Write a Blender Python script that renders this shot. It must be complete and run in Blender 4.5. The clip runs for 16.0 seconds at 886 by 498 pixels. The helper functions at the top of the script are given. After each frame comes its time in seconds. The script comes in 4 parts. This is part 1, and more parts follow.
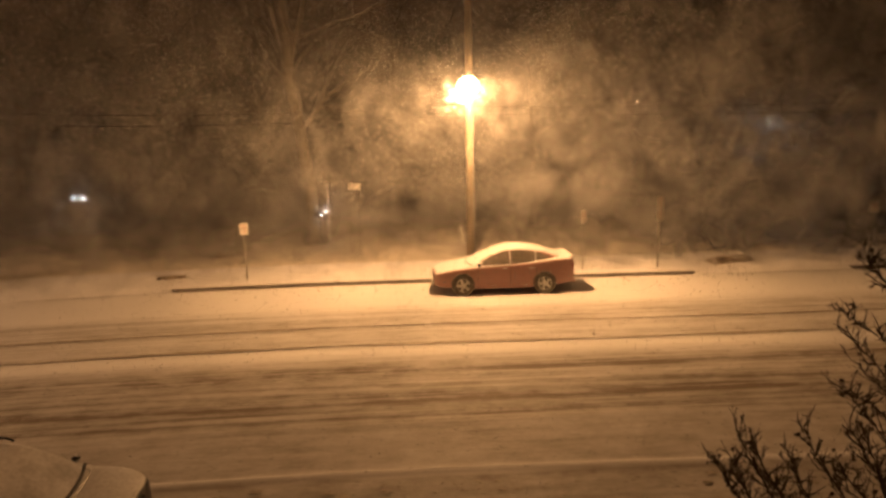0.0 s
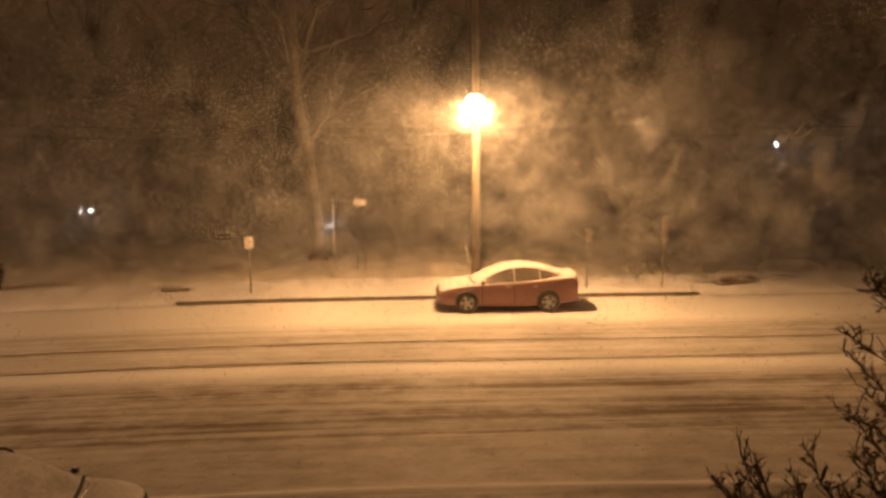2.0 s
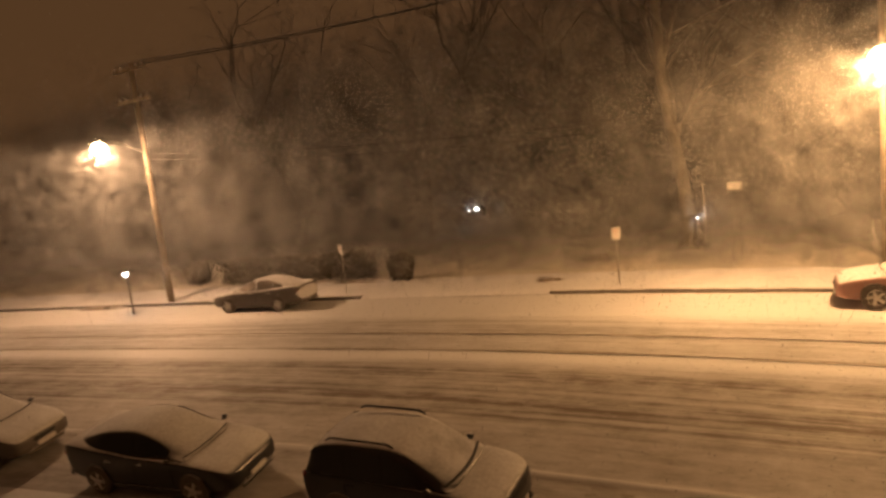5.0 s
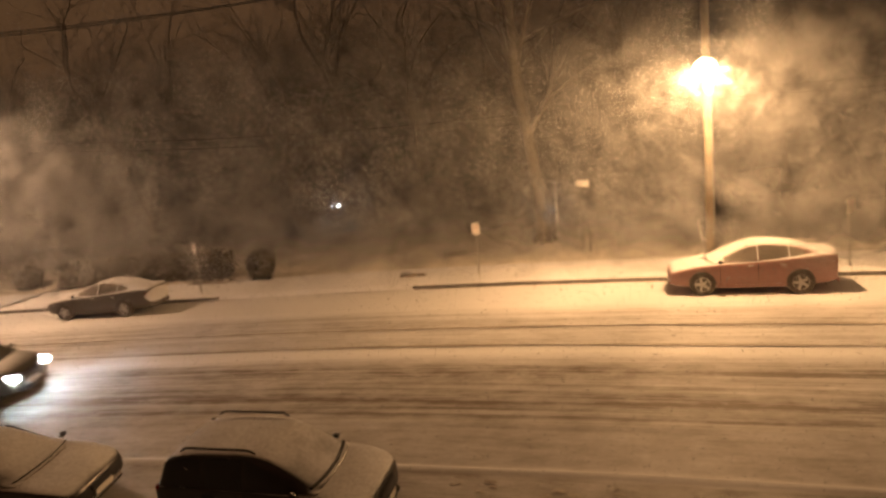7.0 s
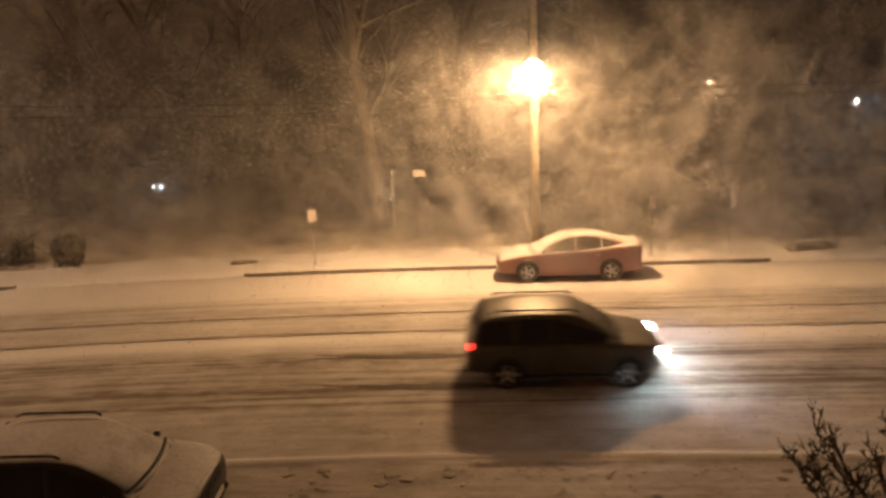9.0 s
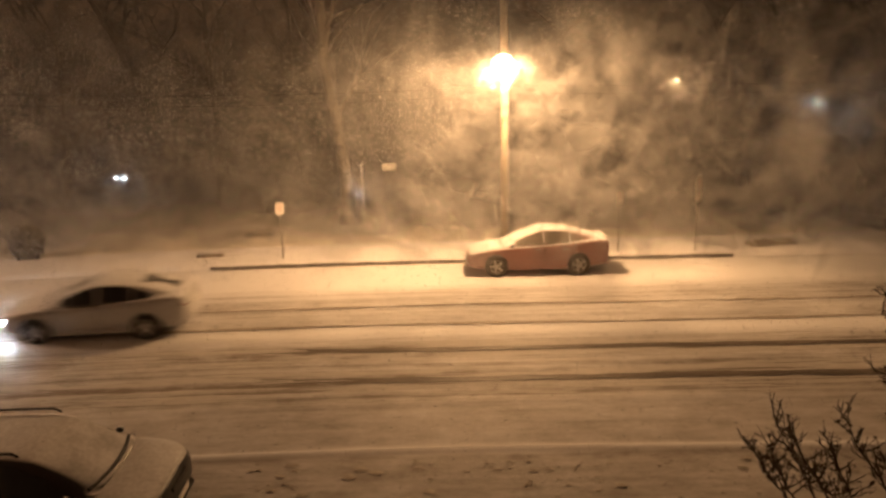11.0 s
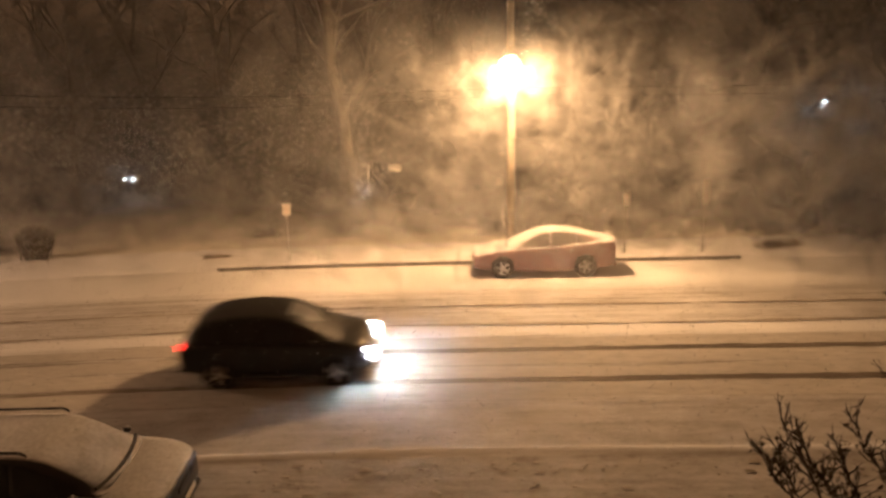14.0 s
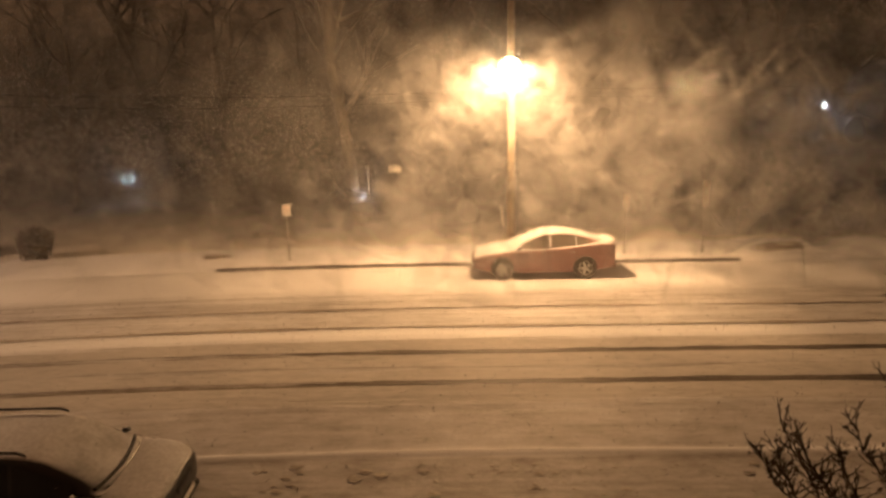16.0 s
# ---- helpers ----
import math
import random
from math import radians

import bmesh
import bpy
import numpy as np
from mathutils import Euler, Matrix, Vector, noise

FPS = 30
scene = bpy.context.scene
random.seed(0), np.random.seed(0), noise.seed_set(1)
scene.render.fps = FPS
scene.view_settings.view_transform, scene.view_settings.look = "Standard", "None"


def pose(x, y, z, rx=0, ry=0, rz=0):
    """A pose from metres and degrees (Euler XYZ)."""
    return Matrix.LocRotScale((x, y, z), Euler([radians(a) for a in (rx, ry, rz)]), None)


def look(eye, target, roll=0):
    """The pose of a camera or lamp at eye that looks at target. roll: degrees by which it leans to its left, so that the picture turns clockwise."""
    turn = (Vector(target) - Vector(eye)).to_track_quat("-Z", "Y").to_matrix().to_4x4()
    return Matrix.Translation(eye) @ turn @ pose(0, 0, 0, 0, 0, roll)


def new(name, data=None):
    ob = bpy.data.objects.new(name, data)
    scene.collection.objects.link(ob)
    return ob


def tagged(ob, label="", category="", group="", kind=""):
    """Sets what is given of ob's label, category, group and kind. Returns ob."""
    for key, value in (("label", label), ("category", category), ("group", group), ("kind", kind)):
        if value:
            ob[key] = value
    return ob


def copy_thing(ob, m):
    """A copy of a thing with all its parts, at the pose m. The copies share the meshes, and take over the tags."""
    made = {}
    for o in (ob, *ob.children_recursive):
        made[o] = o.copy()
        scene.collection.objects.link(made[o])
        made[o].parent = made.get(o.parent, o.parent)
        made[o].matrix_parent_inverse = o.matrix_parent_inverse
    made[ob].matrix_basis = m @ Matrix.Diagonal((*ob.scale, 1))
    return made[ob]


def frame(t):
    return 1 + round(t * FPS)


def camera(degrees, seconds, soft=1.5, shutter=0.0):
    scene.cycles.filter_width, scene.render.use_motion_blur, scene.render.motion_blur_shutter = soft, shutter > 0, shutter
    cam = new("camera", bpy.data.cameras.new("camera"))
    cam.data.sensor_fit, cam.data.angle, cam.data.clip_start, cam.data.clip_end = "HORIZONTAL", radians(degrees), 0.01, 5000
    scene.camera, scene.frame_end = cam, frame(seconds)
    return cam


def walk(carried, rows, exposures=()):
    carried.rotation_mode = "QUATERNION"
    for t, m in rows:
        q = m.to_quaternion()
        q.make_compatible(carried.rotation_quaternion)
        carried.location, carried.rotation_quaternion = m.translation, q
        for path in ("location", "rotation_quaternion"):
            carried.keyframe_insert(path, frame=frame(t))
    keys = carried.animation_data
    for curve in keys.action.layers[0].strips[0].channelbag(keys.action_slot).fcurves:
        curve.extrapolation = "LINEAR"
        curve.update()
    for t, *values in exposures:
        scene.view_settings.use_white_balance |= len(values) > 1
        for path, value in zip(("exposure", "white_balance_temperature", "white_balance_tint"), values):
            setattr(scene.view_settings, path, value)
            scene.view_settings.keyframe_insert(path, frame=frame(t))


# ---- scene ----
# ---- the plan ----
EYE = 5.3                                    # the camera's height over the far gutter


def kerb_y(x):
    """The far kerb's line: straight, with a bend towards the camera on the west."""
    k = -(x + 9) / 3
    soft = k if k > 40 else math.log1p(math.exp(k))
    return 22.26 + .04 * x - .165 * 3 * soft


def road_turn(x):
    k = (x + 9) / 3
    return math.atan(.04 + .165 / (1 + math.exp(max(-40, min(40, k)))))


FALL_S = [-400, -60, -2.5, -.3, 0, 2.7, 5.9, 8.2, 11.2, 13.3, 15.7, 60]
FALL_Z = [9, 3.5, .3, .12, 0, 0, -.38, -.66, -1.05, -1.3, -1.4, -1.4]


def ground_z(x, y):
    return float(np.interp(kerb_y(x) - y, FALL_S, FALL_Z))


def on_road(x, s, lift=0.0, back=False, turn=0.0):
    """A pose on the street, s metres from the far kerb, headed along it."""
    y = kerb_y(x) - s
    tilt = math.atan((ground_z(x, y + .7) - ground_z(x, y - .7)) / 1.4)
    m = Matrix.Translation((x, y, ground_z(x, y) + lift)) @ Matrix.Rotation(road_turn(x) + radians(turn), 4, "Z") @ Matrix.Rotation(tilt, 4, "X")
    return m @ Matrix.Rotation(math.pi, 4, "Z") if back else m


# ---- camera ----
cam = camera(68.18, 16.0, soft=3.2, shutter=0.7)
walk(cam, [(t, pose(0, 0, EYE, 90 + pitch, roll, yaw)) for t, yaw, pitch, roll in [
    (0, 0.00, -10.50, 1.30),
    (0.5, 0.82, -9.91, 0.55),
    (1, 0.06, -9.51, 0.37),
    (1.5, 0.29, -8.54, 0.33),
    (2, 0.53, -9.01, 0.47),
    (2.5, 0.57, -9.35, 0.51),
    (2.75, 0.55, -9.30, 0.50),
    (3, 3.86, -8.64, 1.45),
    (3.2, 12.60, -8.60, 2.90),
    (3.5, 19.97, -8.54, 4.03),
    (3.7, 22.52, -8.22, 5.61),
    (4.2, 26.20, -8.10, 6.00),
    (4.8, 30.50, -8.00, 6.40),
    (5.4, 32.00, -7.90, 6.50),
    (5.8, 28.37, -7.94, 6.13),
    (6, 24.48, -8.31, 5.50),
    (6.2, 20.20, -8.90, 5.40),
    (6.5, 18.15, -9.29, 5.34),
    (7, 19.41, -9.51, 5.54),
    (7.5, 19.40, -9.58, 5.62),
    (8, 18.53, -9.71, 5.54),
    (8.5, 11.36, -11.08, 4.36),
    (9, 5.52, -11.53, 2.23),
    (9.5, 5.08, -11.34, 1.52),
    (9.7, 4.52, -11.33, 1.20),
    (12, 2.67, -12.66, 1.49),
    (12.5, 2.95, -12.31, 1.13),
    (13, 3.28, -11.97, 1.22),
    (13.5, 3.36, -12.25, 1.41),
    (14, 3.52, -12.00, 1.44),
    (14.5, 3.39, -12.27, 1.38),
    (15, 3.36, -12.27, 1.45),
    (15.5, 3.39, -12.27, 1.33),
    (16, 3.53, -11.90, 1.28),
]], [(0, .18, 8200, 18), (3.7, .22, 8100, 17), (7, .36, 6900, 12), (9.7, .38, 6800, 12), (12, .56, 6900, 14), (16, .62, 6700, 12)])

scene.cycles.transparent_max_bounces = 96      # many thin flakes lie behind one another

# ---- light ----
world = bpy.data.worlds.new("night_sky")
world.use_nodes = True
scene.world = world
wn = world.node_tree.nodes
wn["Background"].inputs[0].default_value = (1.0, .51, .23, 1)
wn["Background"].inputs[1].default_value = .065


def lamp(name, place, watts, colour, radius):
    data = bpy.data.lights.new(name, "POINT")
    data.energy, data.color, data.shadow_soft_size = watts, colour, radius
    ob = new(name, data)
    ob.location = place
    return ob


SODIUM = (1.0, .565, .25)
LAMP_A = (.80, 20.9, 6.58)
LAMP_B = (-27.05, 16.5, 7.33)


def street_light(at, watts, side_watts, colour):
    """A street lamp's light: a wide glow below, and two lobes that its lens throws up and down the street."""
    spot = (at[0], at[1], at[2] - .10)
    lamp("street_light_bulb", spot, watts, colour, .10)
    for hand in (1, -1):
        data = bpy.data.lights.new("street_light_lobe", "SPOT")
        data.energy, data.color, data.shadow_soft_size, data.spot_size, data.spot_blend = side_watts, colour, .04, radians(95), 1.0
        ob = new("street_light_lobe", data)
        ob.matrix_basis = look(spot, (spot[0] + hand * 8.5, spot[1] - .8, spot[2] - 4.4))


street_light(LAMP_A, 3300, 3000, SODIUM)
street_light(LAMP_B, 1800, 2100, (1.0, .60, .34))
lamp("street_light_bulb", (9.46, 32.55, 6.22), 140, (1.0, .58, .30), .06)
lamp("yard_light_bulb", (14.52, 29.58, 5.08), 30, (.80, .90, 1.0), .06)

lamp("garden_light_bulb", (-5.18, 28.15, 1.85), 14, (.86, .93, 1.0), .05)

# ---- materials ----


def material(name):
    m = bpy.data.materials.new(name)
    m.use_nodes = True
    return m, m.node_tree.nodes, m.node_tree.links, m.node_tree.nodes["Principled BSDF"]


def surface(name, colour, rough=.6, metal=0.0, grain=8.0, vary=.25, bump=.15, snow=0.0, snow_from=.45, stretch=(1, 1, 1)):
    """A worn surface: colour varied at two scales, fine relief, and snow lying on faces that look up."""
    m, n, l, b = material(name)
    geo = n.new("ShaderNodeNewGeometry")
    tc = n.new("ShaderNodeTexCoord")
    mp = n.new("ShaderNodeMapping")
    mp.inputs["Scale"].default_value = stretch
    l.new(tc.outputs["Object"], mp.inputs["Vector"])
    big, fine = n.new("ShaderNodeTexNoise"), n.new("ShaderNodeTexNoise")
    big.inputs["Scale"].default_value, fine.inputs["Scale"].default_value = grain * .22, grain * 3
    big.inputs["Detail"].default_value = fine.inputs["Detail"].default_value = 5
    l.new(mp.outputs[0], big.inputs["Vector"]), l.new(mp.outputs[0], fine.inputs["Vector"])
    add = n.new("ShaderNodeMath")
    add.operation = "ADD"
    l.new(big.outputs["Fac"], add.inputs[0]), l.new(fine.outputs["Fac"], add.inputs[1])
    ramp = n.new("ShaderNodeMapRange")
    ramp.inputs["From Min"].default_value, ramp.inputs["From Max"].default_value = .6, 1.4
    ramp.inputs["To Min"].default_value, ramp.inputs["To Max"].default_value = 1 - vary, 1 + vary
    l.new(add.outputs[0], ramp.inputs["Value"])
    mul = n.new("ShaderNodeVectorMath")
    mul.operation = "MULTIPLY"
    mul.inputs[0].default_value = colour
    l.new(ramp.outputs[0], mul.inputs[1])
    bp = n.new("ShaderNodeBump")
    bp.inputs["Strength"].default_value, bp.inputs["Distance"].default_value = bump, .02
    l.new(fine.outputs["Fac"], bp.inputs["Height"])
    l.new(bp.outputs[0], b.inputs["Normal"])
    b.inputs["Metallic"].default_value, b.inputs["Roughness"].default_value = metal, rough
    if not snow:
        l.new(mul.outputs[0], b.inputs["Base Color"])
        return m
    sep = n.new("ShaderNodeSeparateXYZ")
    l.new(geo.outputs["Normal"], sep.inputs[0])
    up = n.new("ShaderNodeMath")
    up.operation = "MULTIPLY_ADD"
    up.inputs[1].default_value, up.inputs[2].default_value = .35, -.18
    l.new(big.outputs["Fac"], up.inputs[0])
    tot = n.new("ShaderNodeMath")
    tot.operation = "ADD"
    l.new(sep.outputs["Z"], tot.inputs[0]), l.new(up.outputs[0], tot.inputs[1])
    cover = n.new("ShaderNodeMapRange")
    cover.inputs["From Min"].default_value, cover.inputs["From Max"].default_value = snow_from, snow_from + .22
    cover.inputs["To Max"].default_value = snow
    l.new(tot.outputs[0], cover.inputs["Value"])
    mix = n.new("ShaderNodeMix")
    mix.data_type = "RGBA"
    l.new(cover.outputs[0], mix.inputs["Factor"])
    l.new(mul.outputs[0], mix.inputs["A"])
    lying = n.new("ShaderNodeMix")
    lying.data_type = "RGBA"
    lying.inputs["A"].default_value, lying.inputs["B"].default_value = (.60, .60, .62, 1), (.84, .85, .87, 1)
    part_of = n.new("ShaderNodeMapRange")
    part_of.inputs["From Min"].default_value, part_of.inputs["From Max"].default_value = .75, 1.25
    l.new(add.outputs[0], part_of.inputs["Value"])
    l.new(part_of.outputs[0], lying.inputs["Factor"])
    l.new(lying.outputs["Result"], mix.inputs["B"])
    l.new(mix.outputs["Result"], b.inputs["Base Color"])
    rr = n.new("ShaderNodeMapRange")
    rr.inputs["To Min"].default_value, rr.inputs["To Max"].default_value = rough, .85
    l.new(cover.outputs[0], rr.inputs["Value"])
    l.new(rr.outputs[0], b.inputs["Roughness"])
    if metal:
        mm = n.new("ShaderNodeMapRange")
        mm.inputs["To Min"].default_value, mm.inputs["To Max"].default_value = metal, 0
        l.new(cover.outputs[0], mm.inputs["Value"])
        l.new(mm.outputs[0], b.inputs["Metallic"])
    return m


def glowing(name, colour, strength):
    m, n, l, b = material(name)
    b.inputs["Base Color"].default_value = (*colour, 1)
    b.inputs["Emission Color"].default_value = (*colour, 1)
    b.inputs["Emission Strength"].default_value = strength
    b.inputs["Roughness"].default_value = .3
    return m


def street_snow():
    """Driven snow: clean at the kerb, ploughed by tyres into slush along the lanes, darkened towards the near side for
    the lamp's falling light too. The UV map holds metres along and across.
    """
    m, n, l, b = material("driven_snow")
    uv = n.new("ShaderNodeUVMap")
    uv.uv_map = "street"
    sep = n.new("ShaderNodeSeparateXYZ")
    l.new(uv.outputs[0], sep.inputs[0])

    def streak(sx, sy, detail=6.0, rough=.6):
        mp = n.new("ShaderNodeMapping")
        mp.inputs["Scale"].default_value = (sx, sy, 1)
        l.new(uv.outputs[0], mp.inputs["Vector"])
        no = n.new("ShaderNodeTexNoise")
        no.inputs["Scale"].default_value, no.inputs["Detail"].default_value, no.inputs["Roughness"].default_value = 1, detail, rough
        l.new(mp.outputs[0], no.inputs["Vector"])
        return no.outputs["Fac"]

    def math_node(op, a, c, d=None):
        k = n.new("ShaderNodeMath")
        k.operation = op
        for i, v in enumerate((a, c, d)):
            if v is None:
                continue
            if isinstance(v, (int, float)):
                k.inputs[i].default_value = v
            else:
                l.new(v, k.inputs[i])
        return k.outputs[0]

    wander = streak(.07, .3, 3)
    across = math_node("ADD", sep.outputs["Y"], math_node("MULTIPLY_ADD", wander, .5, -.25))
    ramp = n.new("ShaderNodeValToRGB")
    els = ramp.color_ramp.elements
    # from 9.3 on the tones hold slush and the lamp's fall-off together
    stops = [(0, .02), (2.8, .04), (3.3, .42), (3.9, .50), (4.6, .40), (5.2, .42), (5.5, .40), (5.68, .02), (6.2, .04),
             (6.5, .58), (7.0, .90), (7.4, .62), (8.0, .70), (8.4, .95), (8.7, .68), (9.15, .85), (9.3, .58), (10.84, .60), (10.9, .12), (11.0, .12), (11.1, .74), (11.9, .66), (13.5, .64)]
    while len(els) < len(stops):
        els.new(.5)
    for e, (s, d) in zip(els, stops):
        e.position, e.color = s / 14, (d, d, d, 1)
    l.new(math_node("DIVIDE", across, 14), ramp.inputs[0])
    lines = streak(.10, 5.5, 5, .65)
    clumps = streak(1.1, 2.6, 6, .7)
    grain = streak(7, 9, 4, .7)
    near = n.new("ShaderNodeMapRange")                 # beyond the wheel lanes the slush lies in patches, not in lines
    near.inputs["From Min"].default_value, near.inputs["From Max"].default_value = 9.1, 9.7
    near.inputs["To Min"].default_value, near.inputs["To Max"].default_value = 2.3, .5
    l.new(sep.outputs["Y"], near.inputs["Value"])
    drawn = math_node("ADD", math_node("MULTIPLY", math_node("ADD", lines, -.5), near.outputs[0]), .95)
    d = math_node("MULTIPLY", ramp.outputs[0], drawn)
    patches = streak(.45, .8, 4, .6)
    d = math_node("MULTIPLY", d, math_node("MULTIPLY_ADD", clumps, 1.7, .15))
    d = math_node("MULTIPLY", d, math_node("MULTIPLY_ADD", patches, .9, .5))
    d = math_node("ADD", d, math_node("MULTIPLY_ADD", grain, .30, -.15))
    d = math_node("ADD", d, math_node("MULTIPLY_ADD", lines, .16, -.07))
    mix = n.new("ShaderNodeMix")
    mix.data_type, mix.clamp_factor = "RGBA", True
    l.new(d, mix.inputs["Factor"])
    mix.inputs["A"].default_value = (.78, .78, .79, 1)
    mix.inputs["B"].default_value = (.20, .17, .14, 1)
    l.new(mix.outputs["Result"], b.inputs["Base Color"])
    bp = n.new("ShaderNodeBump")
    bp.inputs["Strength"].default_value, bp.inputs["Distance"].default_value = .5, .03
    l.new(math_node("ADD", clumps, math_node("MULTIPLY", grain, .5)), bp.inputs["Height"])
    l.new(bp.outputs[0], b.inputs["Normal"])
    b.inputs["Roughness"].default_value = .7
    return m


SNOW = surface("lying_snow", (.78, .78, .80), .85, grain=2.0, vary=.10, bump=.4)
STREET = street_snow()
LAWN = surface("thin_snow_on_grass", (.68, .64, .58), .9, grain=1.6, vary=.30, bump=.6)
BARK = surface("bark", (.12, .095, .07), .9, grain=7, vary=.4, bump=.6, snow=.3, snow_from=.5, stretch=(1, 1, .25))
# paler bark for the tall tree: the lamp's light painted into its colour
LIT_BARK = surface("lit_bark", (.27, .24, .20), .9, grain=5, vary=.5, bump=.6, snow=.6, snow_from=.3, stretch=(1, 1, .25))
TWIG = surface("snowy_twigs", (.11, .085, .06), .9, grain=5, vary=.4, snow=.25, snow_from=.45)
DARK_TWIG = surface("dark_twigs", (.035, .024, .016), .8, grain=9, vary=.4)
DEAD_LEAF = surface("dead_leaves", (.045, .028, .016), .8, grain=9, vary=.4, snow=.3, snow_from=.75)
HEDGE = surface("hedge_leaves", (.15, .13, .095), .85, grain=4, vary=.3, snow=.35, snow_from=.5)
POLE_WOOD = surface("pole_wood", (.36, .29, .21), .85, grain=5, vary=.3, bump=.5, stretch=(3, 3, .2))
STONE = surface("kerb_stone", (.16, .145, .13), .85, grain=9, vary=.35, bump=.5, snow=.9, snow_from=.6)
STEEL = surface("galvanised_steel", (.34, .33, .31), .5, .7, grain=12, vary=.2)
IRON = surface("dark_iron", (.05, .048, .045), .55, .4, grain=12, vary=.3)
CAKED = surface("snow_caked_rubber", (.115, .10, .085), .9, grain=9, vary=.5, bump=.4, snow=.5, snow_from=.6)
RUBBER = surface("tyre_rubber", (.022, .021, .02), .85, grain=15, vary=.3)
ALLOY = surface("alloy", (.62, .61, .60), .35, .6, grain=12, vary=.15)
# opaque panes: the dark of the unlit cabin is put into their colour
GLASS = surface("dark_opaque_glass", (.012, .012, .013), .25, grain=6, vary=.2, bump=0, snow=.25, snow_from=.6)
PARKED_GLASS = surface("snowed_glass", (.02, .02, .022), .1, grain=6, vary=.2, bump=0, snow=.96, snow_from=.10)
SIDE_GLASS = surface("side_glass", (.03, .03, .03), .3, grain=6, vary=.2, bump=0)
FROSTED = surface("frosted_side_glass", (.34, .30, .26), .5, grain=5, vary=.35, bump=.1)
TRIM = surface("black_trim", (.02, .02, .02), .5, grain=12, vary=.3)
PLATE = surface("sign_plate_white", (.75, .73, .70), .45, grain=14, vary=.08, bump=.02)
INK = surface("sign_ink_red", (.55, .36, .30), .5, grain=10, vary=.1)
WALL_PALE = surface("pale_siding", (.44, .40, .34), .8, grain=5, vary=.15, bump=.3, stretch=(.3, .3, 4))
WALL_DARK = surface("dark_siding", (.20, .17, .14), .8, grain=5, vary=.2, bump=.3, stretch=(.3, .3, 4))
ROOF = surface("snowy_roof", (.15, .13, .12), .9, grain=3, vary=.2, bump=.3, snow=.95, snow_from=.3)
PANE = surface("house_pane", (.02, .02, .022), .08, grain=4, vary=.2, bump=0)
BRICK = surface("house_brick", (.27, .14, .10), .85, grain=6, vary=.3, bump=.4)
SLUSH = surface("wet_slush", (.13, .11, .09), .6, grain=6, vary=.5, bump=.5, stretch=(.3, 1, 1))
OLD_SLUSH = surface("old_slush", (.34, .31, .27), .7, grain=6, vary=.5, bump=.5, stretch=(.3, 1, 1))
FRAME = surface("weathered_frame", (.34, .31, .27), .7, grain=8, vary=.2)
BULB = glowing("sodium_glow", (1.0, .74, .42), 13)
COOL = glowing("cool_lamp_glow", (.80, .92, 1.0), 40)
WARM = glowing("far_lamp_glow", (1.0, .70, .42), 80)
DIM_COOL = glowing("porch_lamp_glow", (.80, .92, 1.0), 18)
HEAD = glowing("headlight_glow", (.84, .92, 1.0), 110)
BEAM = glowing("dipped_beam_glow", (.80, .90, 1.0), 300)
TAIL = glowing("tail_light_glow", (1.0, .03, .02), 5)
LENS = surface("headlight_lens", (.35, .35, .36), .15, .2, grain=10, vary=.2, bump=0)
RED_LENS = surface("tail_lens", (.20, .015, .012), .2, grain=10, vary=.2, bump=0)

# ---- mesh helpers ----


def mesh_of(name, verts, faces, mats, smooth=False):
    me = bpy.data.meshes.new(name)
    me.from_pydata([tuple(v) for v in verts], [], faces)
    for m in (mats if isinstance(mats, (list, tuple)) else [mats]):
        me.materials.append(m)
    if smooth:
        me.polygons.foreach_set("use_smooth", [True] * len(me.polygons))
    me.update()
    return me


def part(name, bm, mat, parent, label="", smooth=False):
    """Links a bmesh, or a mesh, as one object under a thing or part (or at top level)."""
    if isinstance(bm, bmesh.types.BMesh):
        me = bpy.data.meshes.new(name)
        bmesh.ops.recalc_face_normals(bm, faces=bm.faces)
        bm.to_mesh(me)
        bm.free()
        me.materials.append(mat)
        if smooth:
            me.polygons.foreach_set("use_smooth", [True] * len(me.polygons))
    else:
        me = bm
    ob = new(name, me)
    ob.parent = parent
    if label:
        ob["label"] = label
    return ob


def box(sx, sy, sz, at=(0, 0, 0), bevel=0.0, turn=None):
    bm = bmesh.new()
    bmesh.ops.create_cube(bm, size=1)
    for v in bm.verts:
        v.co = Vector((v.co.x * sx, v.co.y * sy, v.co.z * sz))
    if bevel:
        bmesh.ops.bevel(bm, geom=bm.edges[:], offset=bevel, segments=2, affect="EDGES")
    bmesh.ops.transform(bm, matrix=Matrix.Translation(at) @ (turn or Matrix()), verts=bm.verts)
    return bm


def rod(p, q, r0, r1=None, sides=10):
    """A closed tapered rod from p to q."""
    p, q = Vector(p), Vector(q)
    bm = bmesh.new()
    bmesh.ops.create_cone(bm, cap_ends=True, segments=sides, radius1=r0, radius2=r0 if r1 is None else r1, depth=(q - p).length)
    m = Matrix.Translation((p + q) / 2) @ (q - p).to_track_quat("Z", "Y").to_matrix().to_4x4()
    bmesh.ops.transform(bm, matrix=m, verts=bm.verts)
    return bm


def join(*bms):
    """Several bmeshes of one piece as one."""
    out = bmesh.new()
    for b in bms:
        me = bpy.data.meshes.new("piece")
        b.to_mesh(me)
        b.free()
        out.from_mesh(me)
        bpy.data.meshes.remove(me)
    return out


